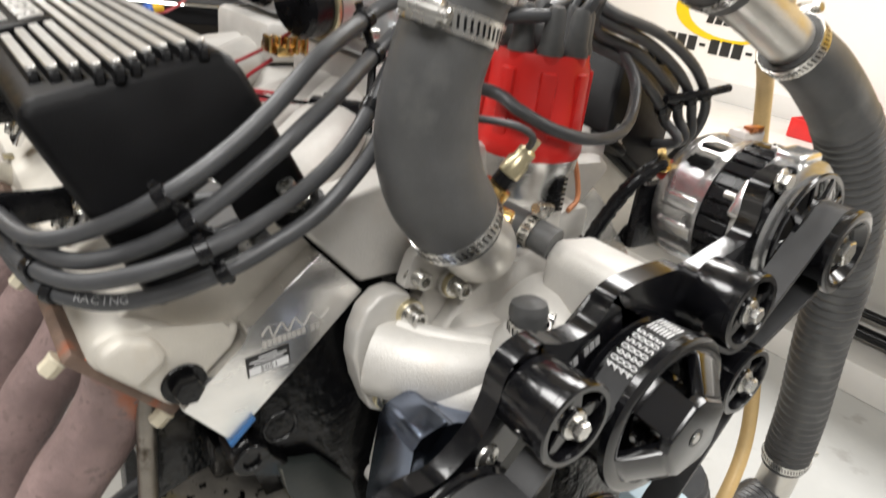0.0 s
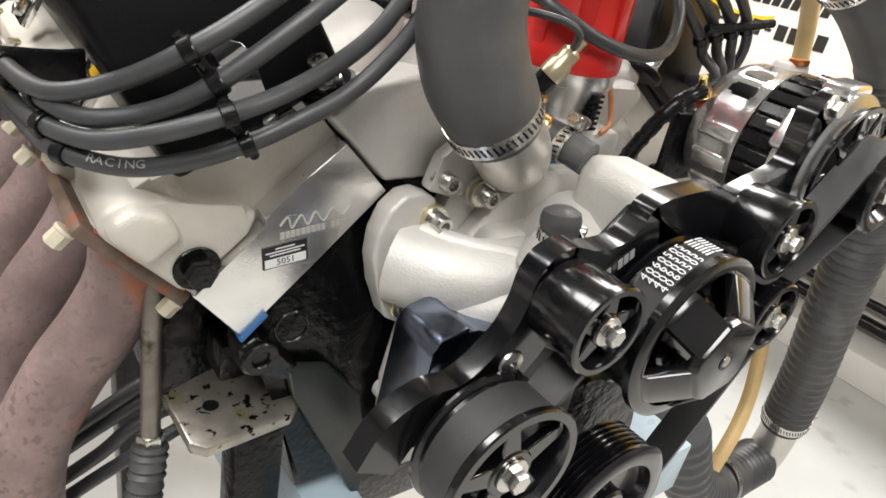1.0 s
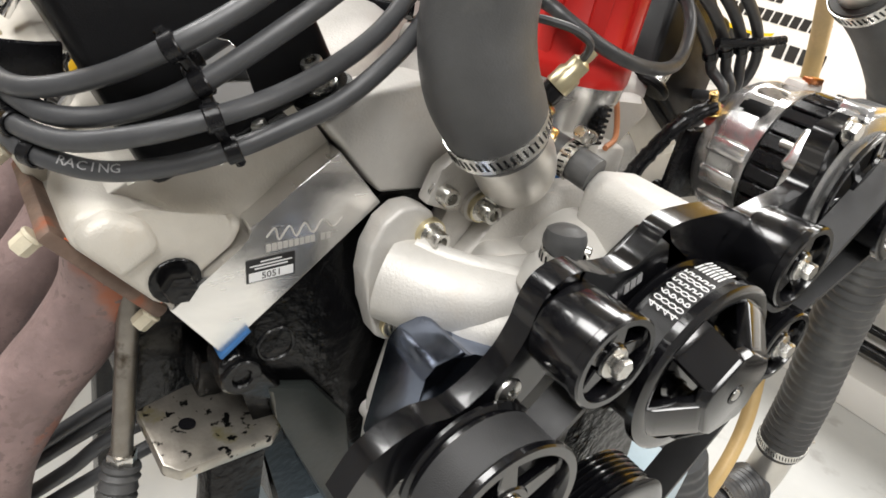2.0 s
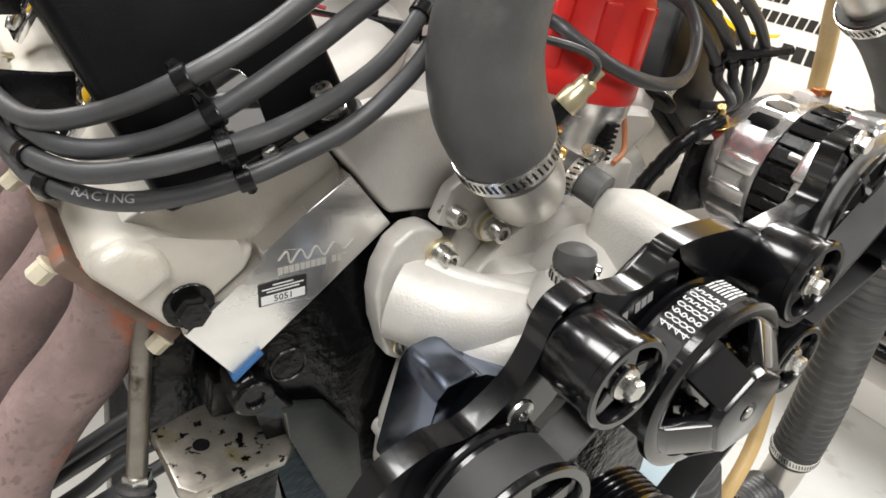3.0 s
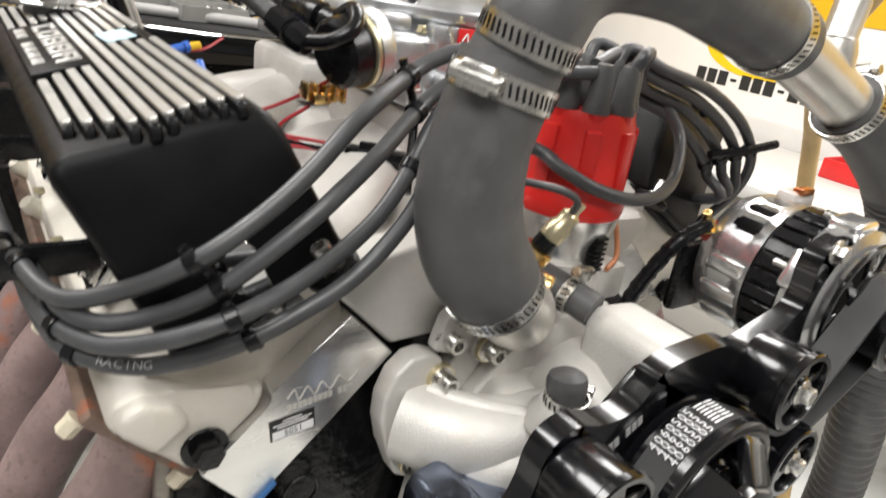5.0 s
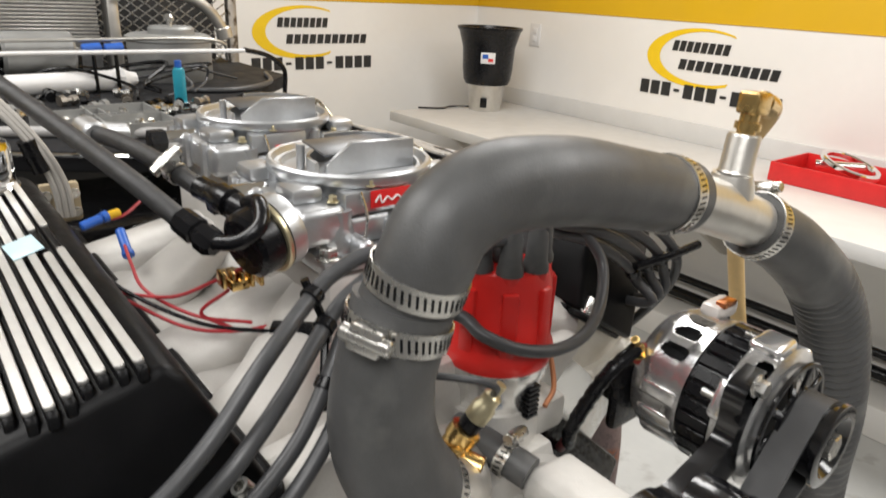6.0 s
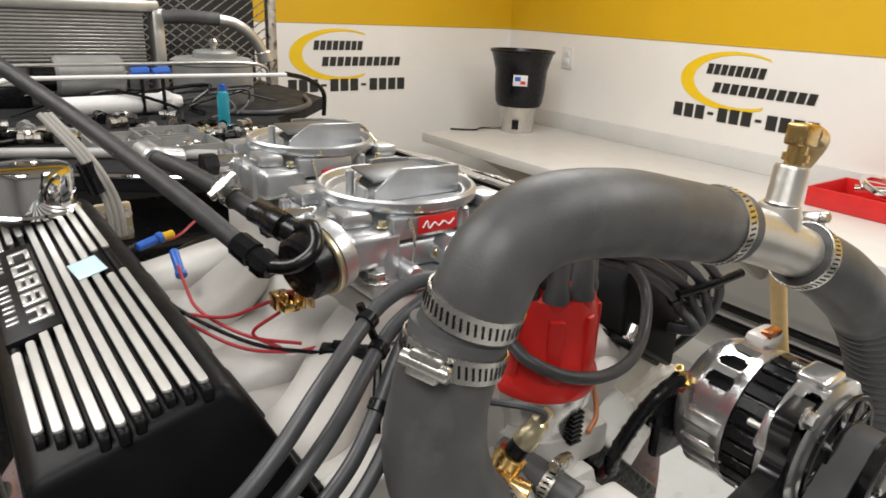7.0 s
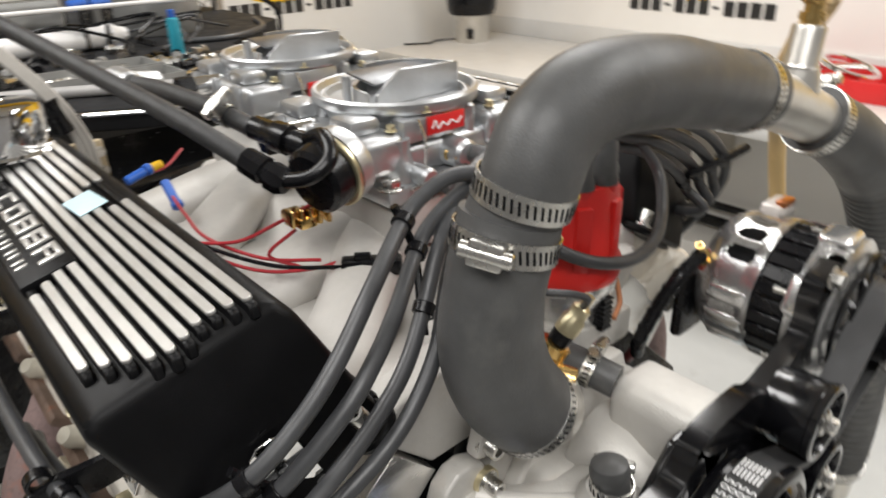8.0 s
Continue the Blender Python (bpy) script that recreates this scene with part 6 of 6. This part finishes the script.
single("ground_lead", sweep(B(), [(-0.216, 0.42, 1.225), (-0.195, 0.33, 1.222), (-0.178, 0.25, 1.212), (-0.166, 0.215, 1.198), (-0.13, 0.16, 1.184), (-0.09, 0.12, 1.183)], 0.0016, 8, 6), PLAST, (-0.19, 0.3, 1.22), "thin black wire along the valve cover edge", "wire")

# radiator, pipe, tank, mesh and post of the cooling rack
rad = thing("radiator", "aluminium radiator standing on the bench", "radiator", (-0.1, 1.62, BZ))
part("core", box(B(), 0.66, 0.03, 0.26, T(-0.17, 1.62, 1.255)), CORE, rad, "finned grey core")
for k in range(14):
    part("tube", box(B(), 0.66, 0.036, 0.0045, T(-0.17, 1.62, 1.268 + k * 0.0085), 0.001, 1), ALU, rad)
part("top_tank", box(B(), 0.70, 0.055, 0.028, T(-0.15, 1.62, 1.399), 0.006), ALU, rad, "bright top tank")
part("side_tank", box(B(), 0.028, 0.055, 0.27, T(0.195, 1.62, 1.26), 0.006), ALU, rad, "bright side tank")
rh = thing("radiator_hose", "black hose with a bright bent pipe on the radiator", "hose", (0.3, 1.56, 1.37))
part("hose_wall", sweep(B(), [(0.20, 1.57, 1.375), (0.26, 1.56, 1.378), (0.335, 1.55, 1.374)], 0.017, 18, 5), RUBBER, rh)
part("pipe_wall", sweep(B(), [(0.33, 1.55, 1.374), (0.375, 1.55, 1.365), (0.42, 1.55, 1.335), (0.452, 1.55, 1.29)], 0.0145, 18, 6), ALU, rh, "bright bent pipe")
part("end_fitting", cyl(B(), 0.021, 0.03, along((0.452, 1.55, 1.295), (0.458, 1.55, 1.27)), 12, 0.003), ALU, rh)
tank = thing("coolant_tank", "round grey metal coolant tank with a bleed valve", "tank", (0.27, 1.42, BZ))
part("drum", lathe(B(), [(0, 0), (0.092, 0), (0.094, 0.004), (0.094, 0.088), (0.097, 0.090), (0.097, 0.098), (0.086, 0.104), (0, 0.104)], T(0.268, 1.42, BZ), 48), GREYP, tank)
part("lid", lathe(B(), [(0, 0.104), (0.052, 0.104), (0.052, 0.116), (0.046, 0.121), (0, 0.121)], T(0.275, 1.42, BZ), 36), GREYP, tank)
part("valve", lathe(B(), [(0, 0.121), (0.006, 0.121), (0.006, 0.13), (0.012, 0.134), (0.012, 0.142), (0.006, 0.148), (0, 0.148)], T(0.272, 1.42, BZ), 16), STEEL, tank, "bright bleed valve")
mesh_ob = thing("mesh_guard", "expanded steel mesh guard in a square tube frame", "mesh guard", (0.2, 1.72, BZ))
for i in range(-14, 22):
    for sgn in (-1, 1):
        x0 = -0.16 + i * 0.036
        xa, za = x0, 1.19
        xb, zb = x0 + sgn * 0.42, 1.49
        lo, hi = -0.16, 0.532
        if max(xa, xb) < lo or min(xa, xb) > hi:
            continue
        def clipx(xv):
            return za + (zb - za) * (xv - xa) / (xb - xa)
        p, q = (xa, za), (xb, zb)
        if p[0] < lo: p = (lo, clipx(lo))
        if p[0] > hi: p = (hi, clipx(hi))
        if q[0] < lo: q = (lo, clipx(lo))
        if q[0] > hi: q = (hi, clipx(hi))
        if p[1] == q[1]:
            continue
        part("strand", box(B(), 0.0045, 0.003, math.dist(p, q), along((p[0], 1.72, p[1]), (q[0], 1.72, q[1])) @ T(0, 0, math.dist(p, q) / 2)), STEEL, mesh_ob)
part("frame_post", box(B(), 0.026, 0.026, 1.59, T(0.547, 1.72, 0.70), 0.002), DULL, mesh_ob, "worn steel square post")
part("frame_post", box(B(), 0.026, 0.026, 1.59, T(-0.55, 1.72, 0.70), 0.002), DULL, mesh_ob)
part("frame_rail", box(B(), 1.1, 0.026, 0.026, T(0, 1.72, 1.50), 0.002), DULL, mesh_ob)

# loose things on the bench
single("white_rod", sweep(B(), [(-0.30, 0.93, 1.17), (-0.283, 0.92, 1.255), (-0.205, 0.98, 1.289), (-0.14, 1.04, 1.286), (0.08, 1.05, 1.285), (0.30, 1.06, 1.283)], 0.0042, 10, 6), WHITE, (-0.28, 0.93, 1.18), "white painted bent steel rod across the bench", "rod")
single("white_rod", sweep(B(), [(-0.18, 1.25, 1.288), (0.05, 1.25, 1.290), (0.31, 1.25, 1.288), (0.36, 1.30, 1.24)], 0.0038, 10, 6), ALU, (0.0, 1.25, 1.288), "thin bright rod above the bench", "rod")
bot = thing("teal_bottle", "slim teal plastic bottle standing on the bench", "bottle", (0.162, 1.05, BZ))
part("bottle_body", lathe(B(), [(0, 0), (0.0105, 0), (0.0115, 0.003), (0.0115, 0.062), (0.010, 0.068), (0.006, 0.071), (0, 0.071)], T(0.162, 1.05, BZ), 20), TEAL, bot)
part("bottle_cap", cyl(B(), 0.0065, 0.014, T(0.162, 1.05, BZ + 0.07), 16, 0.001), BLUE, bot, "blue cap")
wt = thing("white_roll", "white plastic tube lying on the bench", "tube", (0.0, 1.25, BZ))
part("roll", cyl(B(), 0.021, 0.20, along((-0.10, 1.24, BZ + 0.022), (0.10, 1.268, BZ + 0.022)), 24, 0.002), WHITE, wt)
part("torn_end", lathe(B(), [(0, 0), (0.020, 0), (0.026, 0.02), (0.017, 0.034), (0.012, 0.05), (0, 0.05)], along((0.095, 1.267, BZ + 0.022), (0.15, 1.275, BZ + 0.024)), 9), WHITE, wt, "crumpled white end")
for k, (tx0, ty0) in enumerate(((-0.06, 0.90), (0.02, 0.93), (0.02, 0.83))):
    tr = thing("parts_tray", "grey metal parts tray with small hardware", "tray", (tx0, ty0, BZ), "parts trays")
    bm = B()
    box(bm, 0.10, 0.085, 0.003, T(tx0, ty0, BZ + 0.003))
    for s in (-1, 1):
        box(bm, 0.10, 0.003, 0.022, T(tx0, ty0 + s * 0.042, BZ + 0.012))
        box(bm, 0.003, 0.085, 0.022, T(tx0 + s * 0.05, ty0, BZ + 0.012))
    part("tray_body", bm, GREYP, tr)
    rnd = random.Random(4 + k)
    for j in range(7):
        a = rnd.random() * 6.28
        part("loose_bolt", hexhead(B(), 0.006, 0.012, T(tx0 + rnd.uniform(-0.035, 0.035), ty0 + rnd.uniform(-0.03, 0.03), BZ + 0.006) @ Matrix.Rotation(a, 4, "Z") @ Matrix.Rotation(rnd.uniform(0, 1.3), 4, "X")), STEEL, tr)
rnd = random.Random(11)
for j in range(16):
    x, y = rnd.uniform(0.08, 0.24), rnd.uniform(0.86, 1.06)
    single("fitting", lathe(B(), [(0, 0), (0.008, 0), (0.008, 0.008), (0.0055, 0.010), (0.0055, 0.022), (0.009, 0.022), (0.009, 0.030), (0, 0.030)], T(x, y, BZ + 0.009) @ Matrix.Rotation(rnd.random() * 6.28, 4, "Z") @ Matrix.Rotation(radians(90), 4, "Y"), 8), rnd.choice([STEEL, GREYP, DULL, PLAST]), (x, y, BZ), "small metal fitting lying on the bench", "fitting", "loose fittings")
for j in range(3):
    x, y = 0.10 + 0.03 * j, 1.02 - 0.05 * j
    single("spanner", box(box(box(B(), 0.15, 0.008, 0.004, T(x, y, BZ + 0.004) @ Matrix.Rotation(0.3 + 0.2 * j, 4, "Z"), 0.001), 0.016, 0.018, 0.005, T(x, y, BZ + 0.004) @ Matrix.Rotation(0.3 + 0.2 * j, 4, "Z") @ T(0.078, 0, 0), 0.002), 0.016, 0.018, 0.005, T(x, y, BZ + 0.004) @ Matrix.Rotation(0.3 + 0.2 * j, 4, "Z") @ T(-0.078, 0, 0), 0.002), CHROME, (x, y, BZ), "chrome spanner lying on the bench", "spanner", "spanners")
mot = thing("starter_motor", "grey cylindrical motor on the bench", "motor", (-0.03, 1.32, BZ))
part("motor_body", cyl(B(), 0.042, 0.13, along((-0.09, 1.32, BZ + 0.075), (0.04, 1.32, BZ + 0.075)), 28, 0.006), GREYP, mot)
part("motor_end", cyl(B(), 0.03, 0.05, along((-0.135, 1.32, BZ + 0.075), (-0.085, 1.32, BZ + 0.075)), 24, 0.005), BLACK, mot)
part("motor_foot", box(B(), 0.08, 0.05, 0.035, T(-0.025, 1.32, BZ + 0.0175), 0.003), BLACK, mot)
for k in range(2):
    con = thing("blue_connector", "blue anodised hose connector", "connector", (0.05 + k * 0.045, 1.24, 1.27), "blue connectors")
    part("connector_body", cyl(B(), 0.011, 0.036, along((0.04 + k * 0.042, 1.243, 1.272), (0.08 + k * 0.042, 1.243, 1.275)), 10, 0.002), BLUE, con)
    part("support", cyl(B(), 0.004, 0.085, T(0.06 + k * 0.042, 1.243, BZ), 8), BLACK, con)
# cables lying over the bench
for k, pts in enumerate((
        [(-0.45, 0.95, BZ + 0.006), (-0.25, 0.98, BZ + 0.006), (-0.10, 1.10, BZ + 0.006), (-0.05, 1.2, BZ + 0.006)],
        [(-0.5, 0.98, BZ + 0.01), (-0.22, 0.90, BZ + 0.008), (-0.08, 0.84, BZ + 0.008), (0.10, 0.74, BZ + 0.008)],
        [(0.30, 1.06, 1.285), (0.36, 1.08, 1.27), (0.40, 1.09, 1.24), (0.40, 1.09, 1.19)],
        [(0.20, 1.20, BZ + 0.006), (0.32, 1.16, BZ + 0.006), (0.44, 1.25, BZ + 0.006), (0.5, 1.4, BZ + 0.006)])):
    single("bench_cable", sweep(B(), pts, (0.005, 0.0085, 0.005, 0.006)[k], 10, 6), (PLAST, mat("grey_hose", (0.35, 0.34, 0.33), 0.45), PLAST, SILIC)[k], pts[0], "cable lying across the dark bench", "cable", "bench cables")
# coiled things beside the valve cover
con = thing("sensor_plug_cluster", "black sensor plug with a yellow seal on a bracket", "plug", (-0.27, 0.95, BZ))
part("plug_body", cyl(B(), 0.028, 0.02, along((-0.262, 0.93, 1.235), (-0.25, 0.915, 1.235)), 24, 0.003), PLAST, con)
part("seal_ring", ring(B(), 0.010, 0.016, 0.003, along((-0.2495, 0.9145, 1.235), (-0.24, 0.902, 1.235)), 24, 0.0008), YELLOW, con, "yellow seal ring")
part("bracket", box(B(), 0.03, 0.02, 0.05, T(-0.262, 0.935, BZ + 0.025), 0.003), BLACK, con)
single("red_sleeve", sweep(B(), [(-0.33, 0.93, 1.26), (-0.315, 0.90, 1.235), (-0.295, 0.86, 1.195), (-0.27, 0.85, 1.189)], 0.011, 12, 6), mat("faded_red_sleeve", (0.38, 0.06, 0.07), 0.5), (-0.29, 0.86, BZ), "faded red sleeve hanging over the bench edge", "sleeve")

# pale ceramic plug boots between the header tubes
CERAM = mat("cream_ceramic", (0.60, 0.56, 0.47), 0.45, 0.0, 0.2, 300, 0.15, 60)
for k in range(4):
    y = 0.10 + k * 0.111
    x, z = -0.274, 1.072
    pb = thing("plug_boot", "cream ceramic spark plug boot above the header", "plug boot", (x, y, z), "plug boots")
    part("boot_body", lathe(B(), [(0, 0), (0.007, 0), (0.0085, 0.004), (0.0085, 0.022), (0.006, 0.03), (0, 0.03)], along((x + 0.012, y, z - 0.004), (x - 0.012, y - 0.008, z + 0.022)), 16), CERAM, pb)
    part("steel_clip", box(B(), 0.008, 0.012, 0.002, T(x + 0.004, y + 0.012, z + 0.02), 0.0005), YZINC, pb)
cab = thing("rack_cabinet", "dark grey steel cabinet behind the mesh guard", "cabinet", (0, 1.95, Z0))
part("cabinet_body", box(B(), 1.3, 0.30, 1.9, T(-0.13, 1.93, Z0 + 0.95), 0.004), DARKC, cab)
part("vent_strip", box(B(), 0.9, 0.006, 0.03, T(-0.15, 1.777, 1.45), 0.002), BLACK, cab)
# more clutter on the bench
rnd = random.Random(23)
for j in range(26):
    x, y = rnd.uniform(-0.20, 0.10), rnd.uniform(0.95, 1.20)
    single("fitting", lathe(B(), [(0, 0), (0.009, 0), (0.009, 0.010), (0.006, 0.012), (0.006, 0.024), (0.010, 0.024), (0.010, 0.034), (0, 0.034)], T(x, y, BZ + 0.010) @ Matrix.Rotation(rnd.random() * 6.28, 4, "Z") @ Matrix.Rotation(radians(90), 4, "Y"), 8), rnd.choice([STEEL, DULL, PLAST, GREYP, BLACK]), (x, y, BZ), "small metal fitting lying on the bench", "fitting", "loose fittings")
for j in range(7):
    x, y = rnd.uniform(-0.24, 0.30), rnd.uniform(1.02, 1.30)
    pts = [(x, y, BZ + 0.006), (x + rnd.uniform(-0.1, 0.1), y + rnd.uniform(0.02, 0.1), BZ + 0.02), (x + rnd.uniform(-0.2, 0.2), y + rnd.uniform(0.05, 0.15), BZ + 0.05), (x + rnd.uniform(-0.25, 0.25), y + 0.2, BZ + 0.006)]
    single("bench_cable", sweep(B(), pts, rnd.uniform(0.002, 0.0045), 8, 6), rnd.choice([PLAST, SILIC, BLACK]), pts[0], "thin black cable tangled on the bench", "cable", "bench cables")
for j in range(3):
    x = -0.16 + 0.10 * j
    bx = thing("junction_box", "small black plastic junction box on the bench", "box", (x, 1.44, BZ), "junction boxes")
    part("box_body", box(B(), 0.07, 0.05, 0.045 + 0.012 * j, T(x, 1.44, BZ + 0.0225 + 0.006 * j), 0.004), PLAST, bx)
    part("box_lid", box(B(), 0.066, 0.046, 0.004, T(x, 1.44, BZ + 0.0475 + 0.012 * j), 0.001), GREYP, bx)
